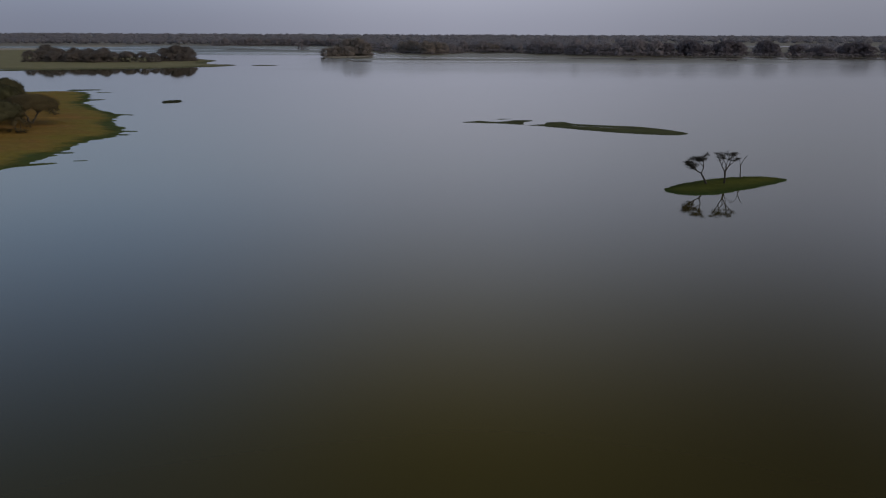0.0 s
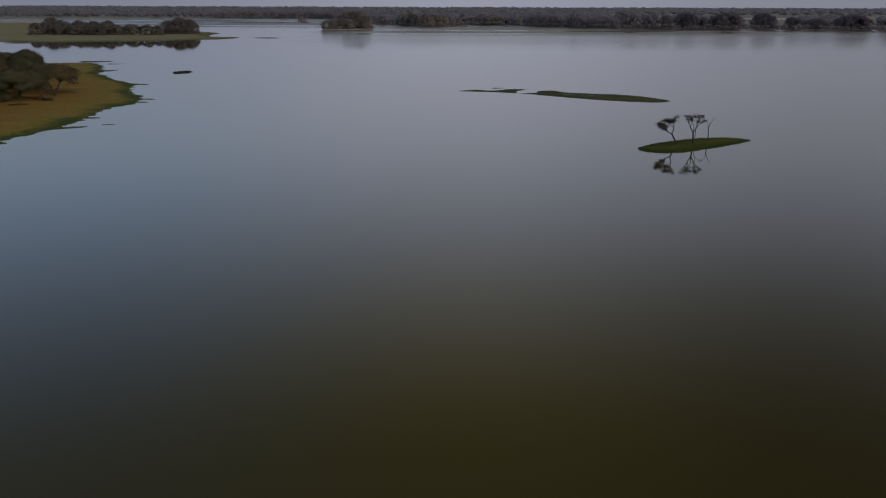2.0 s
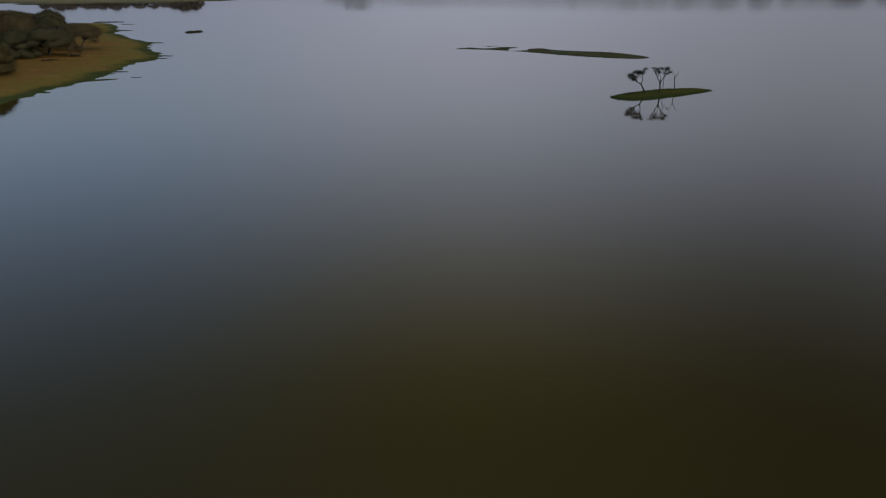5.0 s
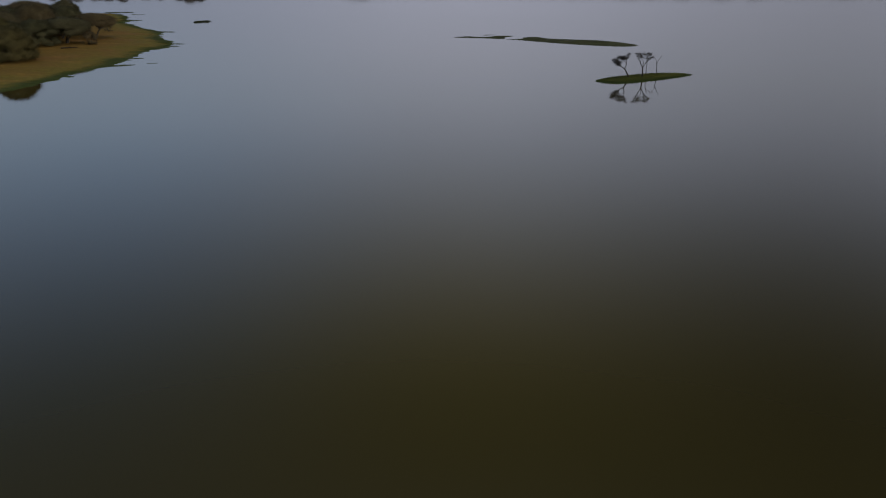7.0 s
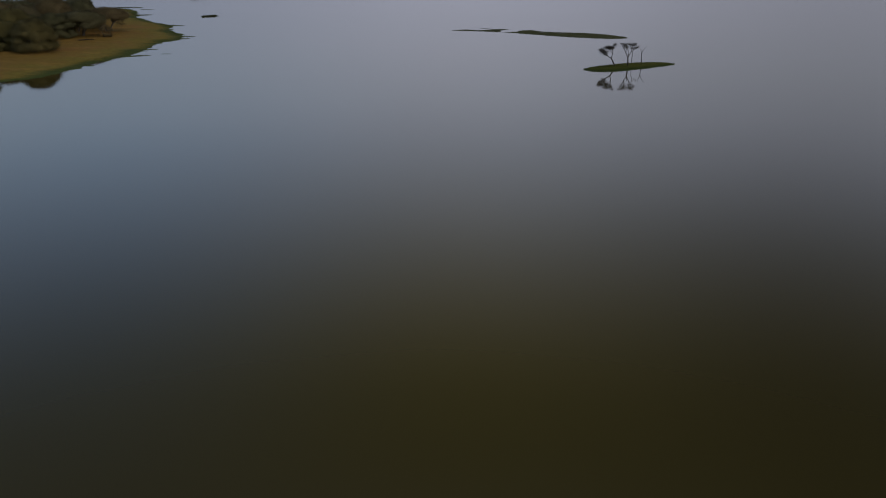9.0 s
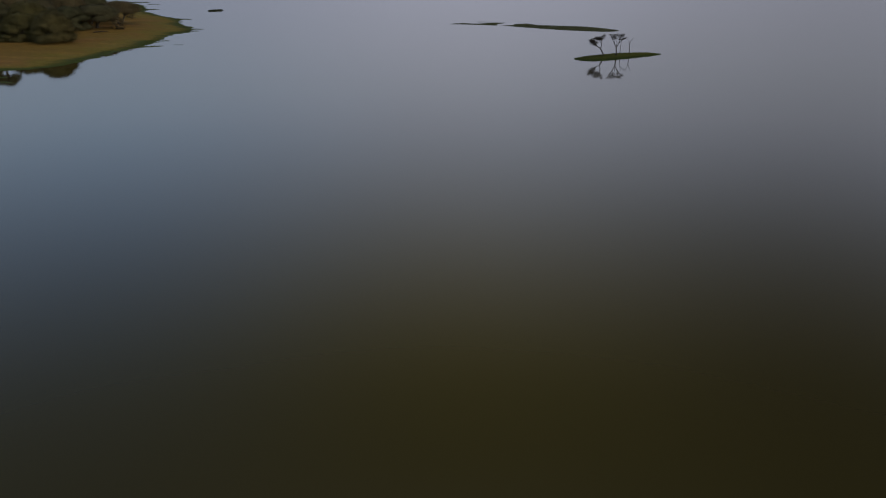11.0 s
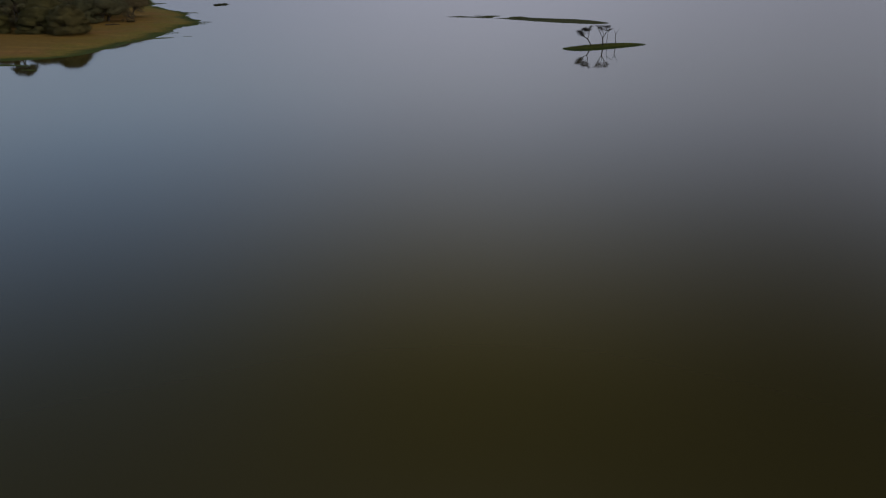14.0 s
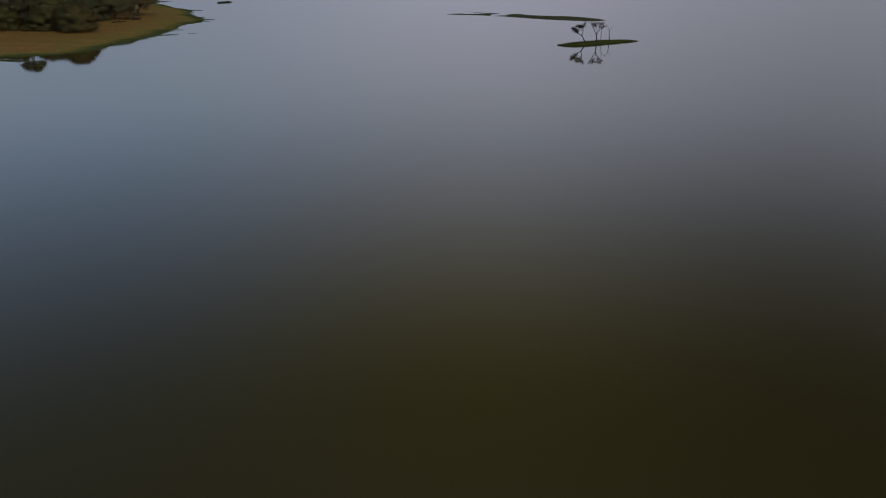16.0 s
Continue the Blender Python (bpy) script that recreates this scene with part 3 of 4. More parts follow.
land("far_isle", far_isle_depth, (-118, 668, -52, 775), 2.0, 0.5, 9.0, MUD, "low wooded islet near the far shore", "island")

# pale mud bared beside the side arm
def mud_depth(x, y):
    return (1 - np.hypot((x + 505) / 62, (y - 915) / 88)) * 60 + 6 * rough_field(x, y, 30, 64) + 2.5 * rough_field(x, y, 8, 65)


land("mud_flat", mud_depth, (-590, 800, -410, 1030), 4.0, 0.3, 8.0, MUD, "pale bare mud flat behind the wooded bank", "mud flat")
land("mud_flat", lambda x, y: (1 - np.hypot((x + 487) / 44, (y - 1140) / 40)) * 40 + 5 * rough_field(x, y, 25, 66), (-550, 1080, -430, 1200), 4.0, 0.3, 8.0, MUD,
     "pale bare mud flat at the head of the side arm", "mud flat")
land("sand_bar", lambda x, y: (1 - np.hypot((x + 50) / 9, (y - 816) / 8)) * 8 + 1.5 * rough_field(x, y, 6, 67), (-64, 802, -36, 830), 1.5, 0.35, 3.0, MUD,
     "small pale sand bar beside the headland", "sand bar")

# grass
tufts("spit_sedge", spit_depth, SPIT_BOX, 16000, 0.5, 2.8, 0.14, SEDGE, "short green sedge along the waterline of the spit", 0.75, 14.0, 71)
for a, b, r in SPIT_TONGUES:
    tufts("tongue_reed", tongue_land, (min(a[0], b[0]) - 2, min(a[1], b[1]) - 3, max(a[0], b[0]) + 1, max(a[1], b[1]) + 3), int(150 * r), 0.25, 9, 0.05 + 0.05 * r, SEDGE_DARK,
          "dark low reeds on a tongue of the spit", 0.3, 2.0, int(-a[0]) + 7)
tufts("spit_hay", spit_depth, SPIT_BOX, 24000, 3.0, 60.0, 0.11, HAY, "dry tan grass covering the spit", 0.75, 14.0, 72)
tufts("island_sedge", island_depth, ISLAND_BOX, 12000, 0.25, 20, 0.075, SEDGE, "short green sedge covering the small island", 0.34, 1.6, 73)
tufts("strip_sedge", strip_depth, STRIP_BOX, 9000, 0.4, 20, 0.09, SEDGE_DARK, "short green sedge covering the long strip", 0.22, 2.0, 74)
tufts("far_bank_sedge", bank_depth, BANK_BOX, 9000, 0.5, 8, 0.3, SEDGE_DARK, "green sedge along the edge of the far bank", 0.7, 9.0, 75)

# ---- trees of the small island ----
def crooked(seed, lines, twigs, leaves, leaf, size, bark=None, leaf_mat=None, twig_len=0.7, flat=0.3):
    """A thin tree with given main limbs, fine twigs at their ends and sparse foliage.
    lines: (points, root radius, tip radius, leafy)."""
    r = np.random.default_rng(seed)
    trunk, fine, pos = [], [], []
    for k, (pts, ra, rb, leafy) in enumerate(lines):
        smooth = []
        for a, b in zip(pts[:-1], pts[1:]):
            smooth += bent(a, b, r, 3, 0.05, 0.02)[:-1]
        smooth.append(pts[-1])
        radii = [ra + (rb - ra) * (i / (len(smooth) - 1)) for i in range(len(smooth))]
        trunk.append((smooth, radii))
        if not leafy:
            continue
        for _ in range(int(twigs * leafy)):
            root = Vector(smooth[r.integers(len(smooth) * 3 // 5, len(smooth))])
            way = Vector((r.normal(0, 1), r.normal(0, 1), r.normal(0.18, flat))).normalized() * twig_len * r.uniform(0.4, 1.3)
            fine.append((bent(root, root + way, r, 3, 0.15, 0.05), [rb * 0.9, rb * 0.7, rb * 0.5, rb * 0.3]))
            if leaves:
                m = int(leaves * r.uniform(0.3, 1.6))
                tip = np.array(root + way * 0.9)
                pos.append(tip + r.normal(size=(m, 3)) * np.array([size, size, size * 0.3]))
    parts = dict(trunk=limb_mesh("trunk", trunk + fine, bark or BARK_DARK, 5))
    if pos:
        pos = np.concatenate(pos)
        v, f = leaf_sprays(pos, leaf, r, r.normal(size=pos.shape) + np.array([0, 0, 0.6]))
        parts["crown"] = mesh_of("crown", v, f, leaf_mat or LEAF_DRY)
    return parts


def island_trees():
    group = "thin trees on the small island"
    low = 0.22
    # leaning tree: its trunk tips over towards the west, its crown is a slanting sheet
    lines = [(((0, 0, -0.2), (-0.45, 0, 0.75), (-0.85, 0, 1.45)), 0.15, 0.10, 0),
             (((-0.85, 0, 1.45), (-1.45, 0.1, 1.75), (-2.0, 0.2, 2.1), (-2.6, 0.0, 2.6)), 0.085, 0.03, 1.2),
             (((-1.45, 0.1, 1.75), (-2.0, -0.5, 2.5), (-2.75, -0.6, 3.0)), 0.06, 0.025, 1.2),
             (((-0.85, 0, 1.45), (-0.6, 0.1, 2.3), (-0.62, 0.2, 3.1), (-0.4, 0.2, 3.9)), 0.08, 0.025, 0.6),
             (((-0.6, 0.1, 2.3), (-1.1, 0.5, 2.9), (-1.7, 0.8, 3.2)), 0.05, 0.02, 1.1),
             (((-0.62, 0.2, 2.9), (-1.1, -0.6, 3.3), (-1.6, -0.8, 3.5)), 0.045, 0.02, 1.1)]
    stand("thorn_tree", crooked(1, lines, 40, 27, 0.066, 0.19, twig_len=0.46, flat=0.4), 37.62, 110.7, low, size=1.08, label="thin thorn tree leaning over with a slanting grey crown", group=group)
    # forked tree with a flat top in two tiers
    lines = [(((0, 0, -0.2), (0.02, 0, 1.0), (-0.05, 0, 1.8)), 0.17, 0.12, 0),
             (((-0.05, 0, 1.8), (-0.55, 0.1, 2.7), (-0.95, 0.2, 3.6), (-1.5, 0.2, 4.65)), 0.09, 0.028, 1.0),
             (((-0.55, 0.1, 2.7), (-0.55, -0.3, 3.6), (-0.9, -0.5, 4.65)), 0.06, 0.022, 0.9),
             (((-0.05, 0, 1.8), (0.15, 0.3, 2.8), (-0.2, 0.5, 3.7), (-0.5, 0.6, 4.6)), 0.07, 0.022, 0.6),
             (((-0.05, 0, 1.8), (0.45, 0.0, 2.7), (0.75, 0.1, 3.6), (0.8, 0.1, 4.65)), 0.09, 0.028, 0.9),
             (((0.45, 0.0, 2.7), (1.0, -0.3, 3.4), (1.65, -0.4, 4.0)), 0.06, 0.022, 0.7),
             (((0.75, 0.1, 3.6), (0.3, 0.5, 4.2), (0.15, 0.7, 4.65)), 0.045, 0.02, 0.6),
             (((1.0, -0.3, 3.4), (1.1, 0.2, 4.1), (1.3, 0.3, 4.65)), 0.045, 0.02, 0.8)]
    stand("thorn_tree", crooked(2, lines, 36, 22, 0.062, 0.16, twig_len=0.36, flat=0.12), 40.2, 111.1, low, size=0.93, label="forked thorn tree with a flat grey-green crown", group=group)
    # slim stem behind it, almost bare
    lines = [(((0, 0, -0.2), (0.05, 0, 1.2), (0.1, 0, 2.6), (0.45, 0, 3.5)), 0.075, 0.03, 0.5),
             (((0.1, 0, 2.6), (0.9, 0.2, 3.3), (1.7, 0.3, 3.7)), 0.04, 0.018, 0.8),
             (((0.45, 0, 3.5), (0.2, 0.2, 4.0), (0.0, 0.2, 4.4)), 0.03, 0.015, 0.4)]
    stand("thorn_tree", crooked(3, lines, 9, 2.4, 0.06, 0.16, twig_len=0.5), 42.15, 116.3, low, size=0.92, label="slim, almost bare sapling on the grass island", group=group)
    # bare tree at the eastern end
    lines = [(((0, 0, -0.2), (-0.05, 0, 1.0), (-0.2, 0, 2.1)), 0.10, 0.07, 0),
             (((-0.2, 0, 2.1), (0.2, 0.0, 2.9), (0.35, 0.0, 3.2), (0.75, 0.0, 3.75)), 0.06, 0.022, 0.7),
             (((-0.2, 0, 2.1), (-0.35, 0.1, 2.9), (-0.9, 0.1, 3.5)), 0.045, 0.018, 0.6)]
    stand("thorn_tree", crooked(4, lines, 8, 0.8, 0.05, 0.14, twig_len=0.42), 44.02, 115.2, low, size=0.92, label="bare crooked dead tree with few twigs", group=group)


island_trees()

# ---- trees of the spit ----
# x, y, height, spread, shape
KINDS = [thorn_tree(11, 6.6, 11.0, 2.6, 2, 84, 52000, 0.15, LEAF, gaps=1.0, stout=1.5), thorn_tree(12, 6.0, 9.5, 2.0, 2, 76, 46000, 0.14, LEAF_WARM, gaps=1.0, stout=1.5),
         thorn_tree(13, 7.0, 10.0, 0.35, 3, 66, 52000, 0.15, LEAF_FRESH, droop=0.4, gaps=1.0, skirt=18), thorn_tree(14, 7.4, 10.5, 0.9, 2, 62, 46000, 0.15, LEAF, droop=0.2, gaps=0.99, skirt=14),
         thorn_tree(15, 9.2, 6.6, 5.2, 2, 30, 13000, 0.17, LEAF, gaps=0.85, dense=0)]
BACK_KINDS = [thorn_tree(16, 6.6, 11.0, 1.9, 2, 60, 15000, 0.22, LEAF, gaps=1.0), thorn_tree(17, 6.0, 9.5, 1.3, 2, 56, 15000, 0.21, LEAF_WARM, gaps=1.0),
              thorn_tree(18, 7.0, 10.0, 0.35, 3, 50, 15000, 0.22, LEAF_FRESH, droop=0.4, gaps=1.0, skirt=12), thorn_tree(19, 7.4, 10.5, 0.9, 2, 50, 15000, 0.22, LEAF, droop=0.2, gaps=1.0, skirt=10)]
SIZES = [(6.6, 11.0), (6.0, 9.5), (7.0, 10.0), (7.4, 10.5), (9.2, 6.6)]
LABELS = ["wide olive-brown thorn tree with low forking stems", "rounded dark thorn tree in dry grass", "drooping fresher green thorn tree near the water",
          "tall dense thorn tree in the thicket", "tall open-crowned thorn tree rising from the thicket"]
SPIT_FRONT = [(-95, 165.5, 6, 13.2, 0), (-94.2, 181, 6.1, 12.2, 1), (-90, 129.5, 7, 10.2, 2), (-98.5, 132.5, 6.4, 11, 2), (-103.8, 131.5, 9.3, 6.4, 4),
               (-101.5, 149, 6.6, 10.5, 3), (-99.2, 159.5, 6.2, 10.2, 3), (-104, 147, 8.2, 13, 2), (-107, 159, 8.2, 10.5, 3), (-106, 173, 8.8, 10.5, 1),
               (-104.5, 188, 7.8, 9.5, 3), (-101.5, 178, 5.4, 8, 0), (-109.5, 200, 7.2, 9, 3)]
SPIT_BACK = [(-113, 187, 8.4, 10.5, 2), (-118, 178, 8.4, 13, 3), (-115.5, 211, 7.8, 9.5, 0), (-128, 190, 7.4, 13, 0), (-115, 146, 8.6, 12, 3),
               (-116, 162, 8.6, 13, 1), (-126, 160, 8.8, 13, 2), (-126, 208, 8, 13, 1), (-120, 218, 7, 10, 3), (-138, 222, 6, 11, 3),
               (-138, 240, 5.6, 11, 1), (-140, 178, 8.2, 13, 3), (-111, 131, 6.2, 11, 2), (-117, 122, 5.8, 10, 2), (-127, 138, 7.6, 13, 0),
               (-126, 116, 5.6, 11, 1), (-138, 200, 7.4, 13, 2)]


def thicket(rows, kinds, sizes, labels, base, kind, group, seed):
    r = random.Random(seed)
    for x, y, h, w, k in rows:
        size = w / sizes[k][1]
        stand(kind, kinds[k], x, y, base, r.uniform(0, 360), size, h / (sizes[k][0] * size), labels[k], "tree", group)


thicket(SPIT_FRONT, KINDS, SIZES, LABELS, 0.7, "thorn_tree", "thorn trees on the spit", 3)
thicket(SPIT_BACK, BACK_KINDS, SIZES, LABELS, 0.7, "thorn_tree", "thorn trees on the spit", 13)

SHRUB = thorn_tree(21, 2.2, 2.8, 0.4, 3, 16, 3200, 0.09, LEAF_WARM, gaps=0.9, dense=0, skirt=5)
for sx, sy, ss in ((-87.8, 163.0, 1.5), (-90, 172, 0.6), (-98, 200, 1.0), (-101, 206, 1.3)):
    stand("thorn_shrub", SHRUB, sx, sy, 0.68, sx * 37, ss, 1.0, "small half-bare grey thorn shrub on dry grass", "shrub", "shrubs on the spit")


def fallen_branch(x, y, turn):
    r = np.random.default_rng(5)
    limbs = [(bent((-2.2, 0, 0.12), (1.6, 0.3, 0.2), r, 6, 0.05, 0.02), [0.16, 0.15, 0.13, 0.12, 0.1, 0.08, 0.05])]
    for k in range(9):
        t = r.uniform(-0.8, 1.5)
        limbs.append((bent((t, 0.15, 0.15), (t + r.uniform(0.2, 0.9), r.uniform(-0.9, 0.9), r.uniform(0.2, 0.7)), r, 3, 0.1, 0.1), [0.05, 0.04, 0.025, 0.012]))
    ob = new("fallen_branch", limb_mesh("fallen_branch", limbs, BARK_DARK))
    ob.matrix_world = pose(x, y, 0.60, 0, 0, turn)
    tagged(ob, "dark fallen branch lying on the dry grass", "branch")


fallen_branch(-88.6, 153.6, 8)
fallen_branch(-87.0, 162.5, -35)

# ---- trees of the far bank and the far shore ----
FAR_KINDS = [thorn_tree(31, 9.0, 12.0, 0.9, 2, 26, 1300, 0.58, LEAF_FAR_HAZED, droop=0.3, gaps=1.0, flat=0.85, smooth=0.3, dense=0.45, skirt=12), thorn_tree(32, 10.0, 11.0, 0.8, 3, 26, 1300, 0.58, LEAF_FAR_HAZED, droop=0.3, gaps=1.0, flat=0.85, smooth=0.3, dense=0.45, skirt=12),
             thorn_tree(33, 11.0, 13.0, 1.0, 2, 28, 1300, 0.6, LEAF_FAR_HAZED, droop=0.4, gaps=1.0, flat=0.85, smooth=0.3, dense=0.45, skirt=12)]
BANK_KINDS = [thorn_tree(36, 9.0, 12.0, 1.2, 2, 40, 5000, 0.36, LEAF_BANK_HAZED, droop=0.2, gaps=1.0, flat=0.85, smooth=0.3, dense=0.45, skirt=8), thorn_tree(37, 10.0, 11.0, 0.8, 3, 38, 5000, 0.36, LEAF_BANK_HAZED, droop=0.3, gaps=1.0, flat=0.85, smooth=0.3, dense=0.45, skirt=14),
              thorn_tree(38, 11.0, 13.0, 1.0, 2, 40, 5000, 0.38, LEAF_BANK_HAZED, droop=0.4, gaps=1.0, flat=0.85, smooth=0.3, dense=0.45, skirt=14),
              thorn_tree(39, 7.0, 12.0, 2.6, 1, 34, 4500, 0.32, LEAF_BANK_HAZED, gaps=1.0, stout=1.4)]
MID_KINDS = [thorn_tree(56, 9.0, 12.0, 0.8, 2, 36, 5500, 0.4, LEAF_TAN_HAZED, droop=0.4, gaps=1.0, flat=0.85, smooth=0.3, dense=0.45, skirt=16),
             thorn_tree(57, 10.0, 11.0, 0.8, 3, 36, 5500, 0.4, LEAF_TAN_HAZED, droop=0.4, gaps=1.0, flat=0.85, smooth=0.3, dense=0.45, skirt=16),
             thorn_tree(58, 11.0, 13.0, 0.8, 2, 36, 5500, 0.42, LEAF_TAN_HAZED, droop=0.4, gaps=1.0, flat=0.85, smooth=0.3, dense=0.45, skirt=16)]
EAST_KINDS = [thorn_tree(51, 9.0, 12.0, 0.9, 2, 28, 1800, 0.52, LEAF_SHORE_HAZED, droop=0.3, gaps=1.0, flat=0.85, smooth=0.3, dense=0.45, skirt=12), thorn_tree(52, 10.0, 11.0, 0.8, 3, 28, 1800, 0.52, LEAF_SHORE_HAZED, droop=0.3, gaps=1.0, flat=0.85, smooth=0.3, dense=0.45, skirt=12),
              thorn_tree(53, 11.0, 13.0, 1.0, 2, 30, 1800, 0.54, LEAF_SHORE_HAZED, droop=0.4, gaps=1.0, flat=0.85, smooth=0.3, dense=0.45, skirt=12)]
FAR_SHRUB = [thorn_tree(34, 4.0, 8.0, 0.3, 2, 12, 420, 0.48, LEAF_FAR_HAZED, gaps=1.0, flat=0.85, smooth=0.3, dense=0.45, skirt=6), thorn_tree(35, 4.5, 7.0, 0.3, 3, 12, 420, 0.48, LEAF_FAR_HAZED, gaps=1.0, flat=0.85, smooth=0.3, dense=0.45, skirt=6)]
FAR_SIZES = [(9.0, 12.0), (10.0, 11.0), (11.0, 13.0), (7.0, 12.0)]
FAR_LABELS = ["hazy brown-grey broad thorn tree beside the lake", "rounded tree at the water's edge, greyed as by haze", "tall dark broad-crowned tree on the shore", "umbrella-shaped thorn tree on one bare trunk"]


def line_of_trees(points, step, depth, height, width, seed):
    """Rows for thicket() scattered along a line."""
    r, rows = random.Random(seed), []
    for a, b in zip(points[:-1], points[1:]):
        length = math.dist(a, b)
        for k in range(max(1, int(length / step))):
            t = (k + r.uniform(0.1, 0.9)) * step / length
            rows.append((a[0] + (b[0] - a[0]) * t + r.uniform(-2, 2), a[1] + (b[1] - a[1]) * t + r.uniform(0, depth),
                         r.uniform(*height), r.uniform(*width), r.randrange(3)))
    return rows


BANK_TREES = line_of_trees([(-278, 540), (-256, 538), (-230, 536)], 5.0, 9, (6.0, 8.0), (9, 13), 41) \
    + line_of_trees([(-280, 556), (-256, 556)], 6.0, 16, (8, 9.5), (12, 15), 42) + [(-282, 575, 11, 15, 2)] \
    + line_of_trees([(-254, 556), (-226, 552)], 6.5, 14, (7.5, 9.2), (12, 15), 40) \
    + [(-230, 541, 7.2, 12, 0), (-222, 544, 6.8, 11, 1), (-210.5, 541, 6.6, 10, 3), (-217, 552, 7.0, 11, 0), (-202, 543, 7.0, 11, 0), (-195.5, 545, 6.4, 10, 2)] \
    + [(-197, 571, 9.0, 13, 2), (-190, 573, 10.8, 16, 2), (-183, 576, 10, 14, 1), (-180, 574, 7, 10, 2), (-192, 583, 10.5, 14, 0), (-193, 566, 6, 12, 1), (-184, 568, 5.5, 11, 1)]
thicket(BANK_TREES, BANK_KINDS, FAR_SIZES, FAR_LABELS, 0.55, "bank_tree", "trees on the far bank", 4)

ISLE_TREES = [(-101, 700, 7, 13, 0), (-94, 702, 8.5, 14, 1), (-84, 706, 8.5, 14, 0), (-86, 728, 15, 19, 2), (-76, 722, 15.5, 18, 2), (-69, 716, 11.5, 13, 1), (-80, 742, 15, 18, 1),
              (-96, 735, 9, 14, 0)]
thicket(ISLE_TREES, MID_KINDS, FAR_SIZES, FAR_LABELS, 0.6, "islet_tree", "trees on the far islet", 5)

def shore_row(x0, x1, step, back, height, width, seed):
    """Rows for thicket() that follow the waterline of the far shore, a few metres behind it."""
    r, rows, x = random.Random(seed), [], x0
    scan = np.arange(650.0, 1250.0, 2.0)
    while x < x1:
        d = far_depth(np.full(scan.shape, float(x)), scan)
        y = float(scan[int(np.argmax(d > 2.5))])
        rows.append((x, y + r.uniform(*back), r.uniform(*height), r.uniform(*width), r.randrange(3)))
        x += step * r.uniform(0.6, 1.4)
    return rows


SHORE_TREES = shore_row(-345, -60, 9.5, (6, 16), (8, 11.5), (12, 17), 48) + shore_row(8, 95, 7, (4, 22), (6, 13.5), (10, 17), 45) + shore_row(98, 205, 6.5, (4, 18), (9.5, 15), (11, 18), 43)
HEADLAND_TREES = shore_row(-42, 2, 5, (4, 18), (9, 12.5), (11, 15), 44) + [(40, 874, 9, 15, 0), (48, 872, 9.5, 16, 2), (55, 872, 8, 13, 1)]
# clumps of the eastern belt: from x to x, height
EAST_CLUMPS = [(203, 219, 12.5), (221, 242, 15.5), (243, 250, 11), (251, 286, 14.5), (294, 316, 15), (324, 340, 11.5), (342, 363, 9.5), (368, 403, 13), (412, 448, 11), (452, 500, 12)]


def clump_rows(clumps, seed):
    """Rows for thicket() in rounded clumps along the far waterline."""
    r, rows = random.Random(seed), []
    for a, b, tall in clumps:
        n = max(2, round((b - a) / 6.5))
        for k in range(2 * n):
            t = (k % n + 0.5 + r.uniform(-0.2, 0.2)) / n
            round_top = 0.72 + 0.28 * math.sin(math.pi * t)
            wide = min(15, 0.55 * (b - a) + 3) * r.uniform(0.9, 1.1)
            x = a + wide * 0.3 + (b - a - wide * 0.6) * t
            (_, y, *_), = shore_row(x, x + 0.1, 1.0, (5, 9), (9, 9.1), (9, 9.1), seed)
            rows.append((x, y + (8 if k >= n else 0), tall * round_top * r.uniform(0.92, 1.05), wide, r.randrange(3)))
    return rows


EAST_TREES = clump_rows(EAST_CLUMPS, 46) + shore_row(502, 560, 9.5, (4, 18), (7, 13), (12, 18), 47)
SHORE_SHRUBS = [(x, y, h, w, k % 2) for x, y, h, w, k in shore_row(-350, 560, 6.5, (0, 4), (2.5, 4.5), (6, 10), 49)]
SHORE_SHRUBS += [(-170, 964, 6.5, 8, 0), (-165, 966, 5.5, 8, 1), (149, 642, 1.7, 5, 0), (152, 642, 1.2, 4, 1), (223, 634, 1.8, 5, 1), (228, 634, 1.5, 5, 0)]
thicket(SHORE_SHRUBS, FAR_SHRUB, [(4.0, 8.0), (4.5, 7.0)], ["low thorn scrub along the far waterline, paled as by haze"] * 2, 0.2, "shore_shrub", "scrub along the far shore", 7)
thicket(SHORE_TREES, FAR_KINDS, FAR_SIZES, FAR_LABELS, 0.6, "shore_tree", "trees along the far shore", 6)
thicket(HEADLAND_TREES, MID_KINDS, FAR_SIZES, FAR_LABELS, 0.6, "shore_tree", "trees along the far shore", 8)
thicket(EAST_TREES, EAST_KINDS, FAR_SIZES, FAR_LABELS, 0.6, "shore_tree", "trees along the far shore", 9)


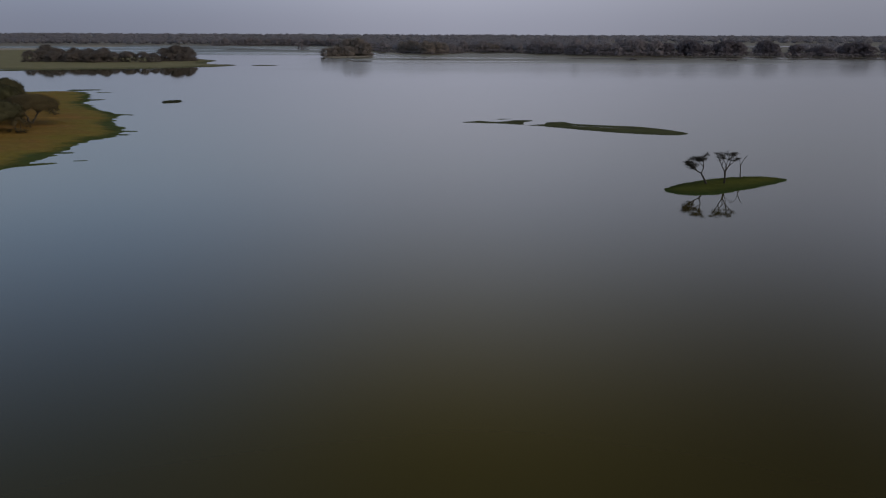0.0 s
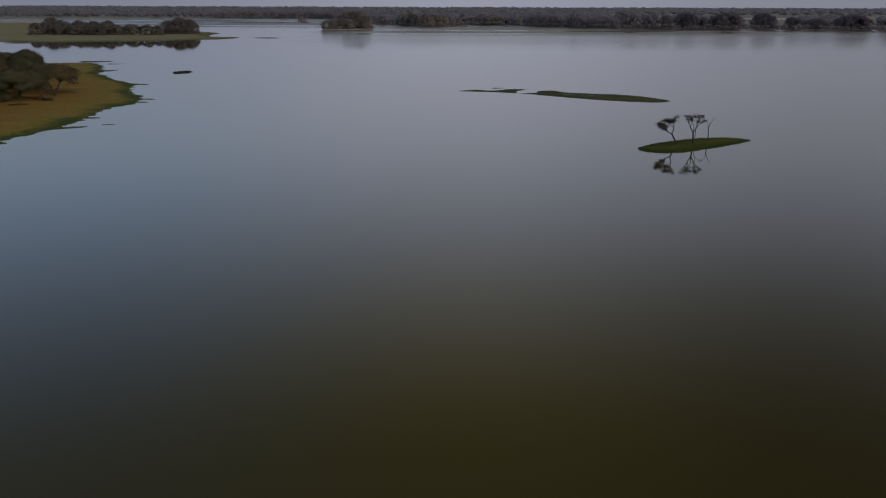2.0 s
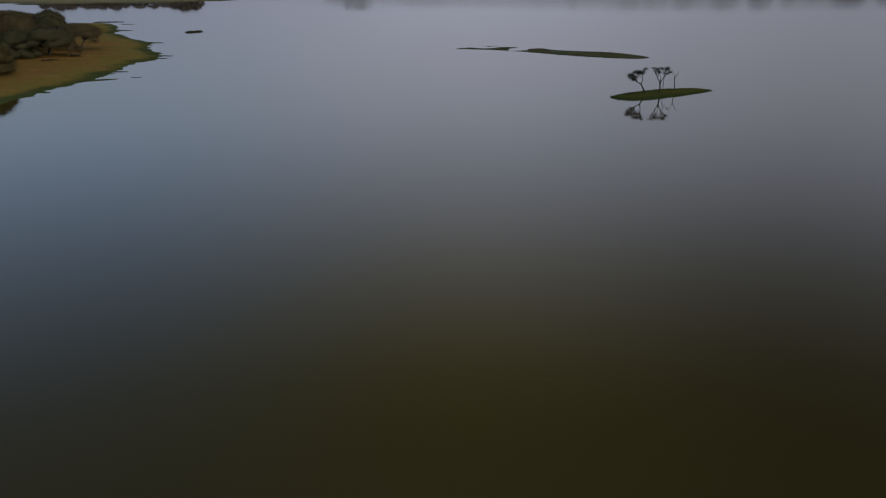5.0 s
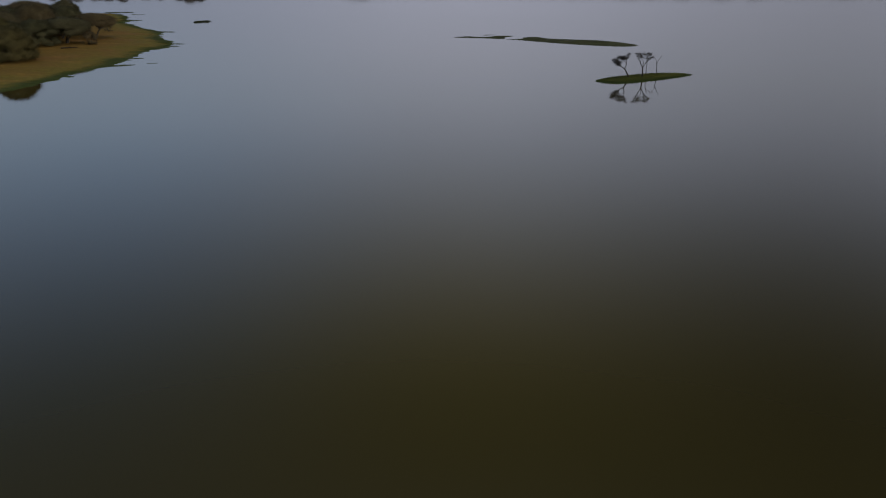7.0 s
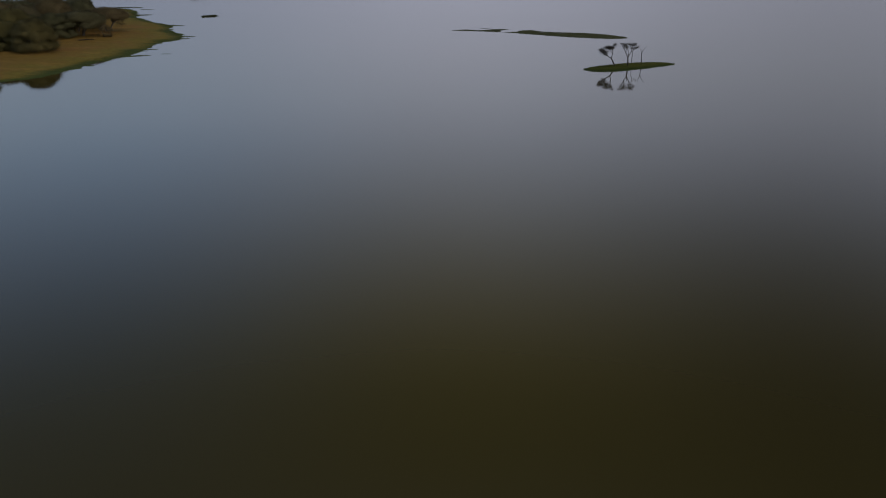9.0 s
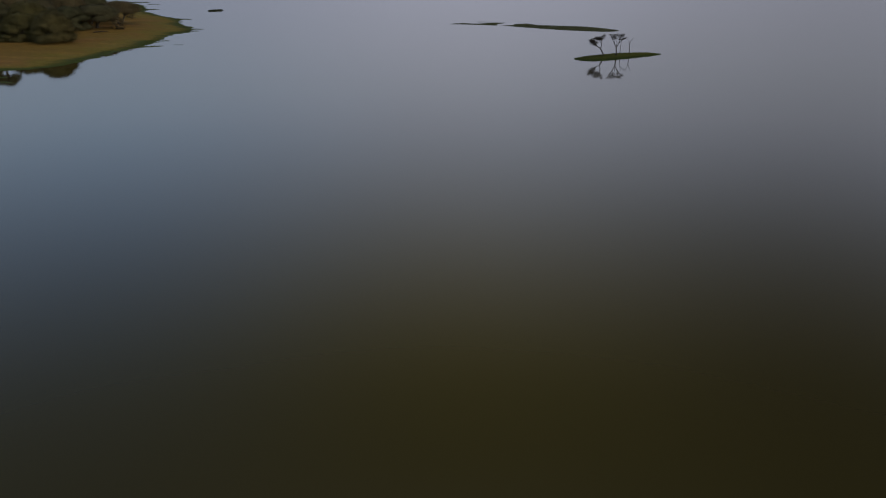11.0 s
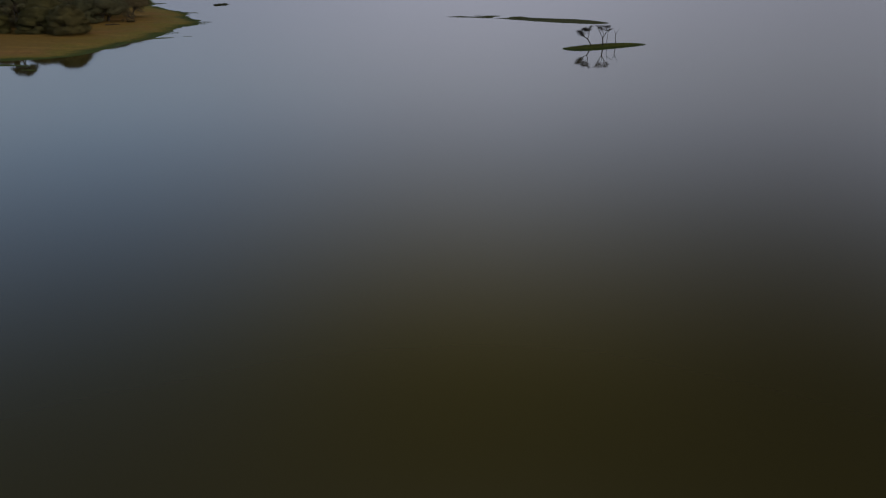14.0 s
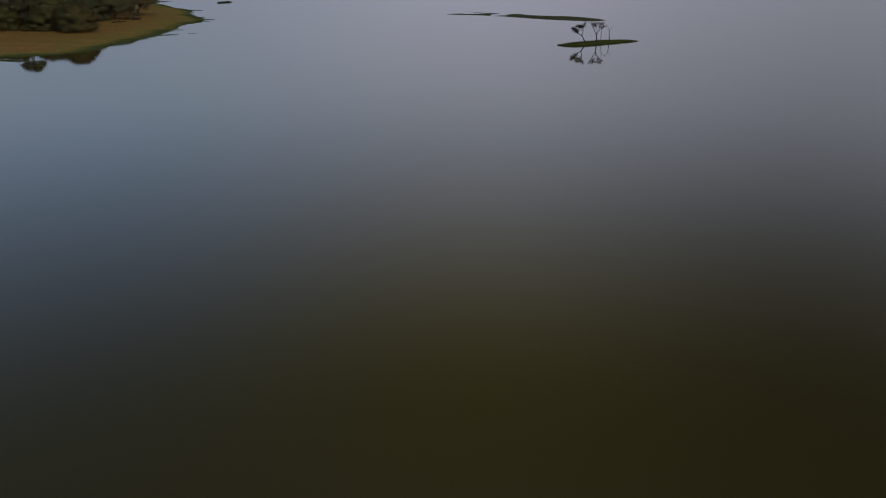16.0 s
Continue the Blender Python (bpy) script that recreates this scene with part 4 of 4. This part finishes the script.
def woods(name, y0, y1, dx, dy, quads, leaf, lumpy, height, width, seed, label):
    """Woods too far to count: crowns of loose leaf sprays over the plain, as one mesh."""
    r = np.random.default_rng(seed)
    ys = np.arange(y0, y1, dy)
    pts = []
    for yy in ys:
        half = 0.66 * yy + 140
        x = np.arange(-half, half, dx)
        pts.append(np.stack([x + r.uniform(-dx * 0.6, dx * 0.6, len(x)), yy + r.uniform(-dy * 0.6, dy * 0.6, len(x))], 1))
    p = np.concatenate(pts)
    d = far_depth(p[:, 0], p[:, 1])
    thin = rough_field(p[:, 0], p[:, 1], 140, seed)
    # open plain to the east, and thinner woods with growing distance from the lake
    east = p[:, 0] > 0.21 * p[:, 1] - 10
    share = np.interp(p[:, 1], [900, 1150, 1500, 2200, 4200], [0.7, 0.55, 0.38, 0.3, 0.3])
    share = np.where(east, np.interp(p[:, 1], [800, 1000, 1040, 1600, 1700, 2400, 4200], [0.45, 0.45, 0.0, 0.0, 0.5, 0.5, 0.4]), share)
    clearing = (p[:, 0] > -640) & (p[:, 0] < -400) & (p[:, 1] < 1215)
    gap = east & (p[:, 1] < 1060) & (np.abs(p[:, 0] / p[:, 1] - 0.420) < 0.022)
    gap |= east & (p[:, 1] < 1060) & (np.abs(p[:, 0] / p[:, 1] - 0.375) < 0.008) | east & (p[:, 1] < 1060) & (np.abs(p[:, 0] / p[:, 1] - 0.53) < 0.01)
    keep = ~gap & (d > 9) & ~clearing & (thin > -0.6) & (r.uniform(size=len(p)) < share)
    p = p[keep]
    n = len(p)
    h = r.uniform(*height, n) * (1 + 0.15 * thin[keep] + 0.22 * rough_field(p[:, 0], p[:, 1], 45, seed + 3))
    w = r.uniform(*width, n)
    mid = np.stack([p[:, 0], p[:, 1], 0.7 + h * 0.42], 1)
    half = np.stack([w * 0.52, w * 0.52, h * 0.5], 1)
    g = r.normal(size=(n, quads, 3))
    g /= np.linalg.norm(g, axis=2)[:, :, None]
    g[:, :, 2] = np.abs(g[:, :, 2])
    c = (mid[:, None, :] + g * half[:, None, :] * r.uniform(0.6, 1.12, (n, quads, 1))).reshape(-1, 3)
    v, f = leaf_sprays(c, leaf, r, (g + np.array([0, 0, 0.3])).reshape(-1, 3), 0.2)
    cv, cf, cn = cores(mid, half * 0.55, r, lumpy, 0.2)
    soft = np.concatenate([np.repeat((g + np.array([0, 0, 0.3])).reshape(-1, 3), 3, 0), cn + np.array([0, 0, 0.3])])
    tagged(new(name, mesh_of(name, np.concatenate([v, cv]), np.concatenate([f, cf + len(v)]), LEAF_WOOD_HAZED, normals=soft)), label, "woods", kind="stuff")


woods("near_woods", 770, 1500, 13.0, 13.0, 110, 1.1, 2, (8, 12.5), (10, 15), 81, "dense thorn woods behind the far shore, paled as by haze")
woods("far_woods", 1500, 4200, 26.0, 46.0, 26, 2.7, 2, (8, 13), (20, 32), 82, "distant woods reaching the horizon, paled as by haze")


def stake(x, y):
    r = np.random.default_rng(9)
    ob = new("mooring_stake", limb_mesh("mooring_stake", [(bent((0, 0, -1.5), (0.15, 0, 2.6), r, 4, 0.02, 0.0), [0.22, 0.2, 0.18, 0.17, 0.15])], BARK_DARK))
    ob.matrix_world = pose(x, y, 0)
    tagged(ob, "dark wooden stake standing in the open water", "stake")


stake(-76, 640)
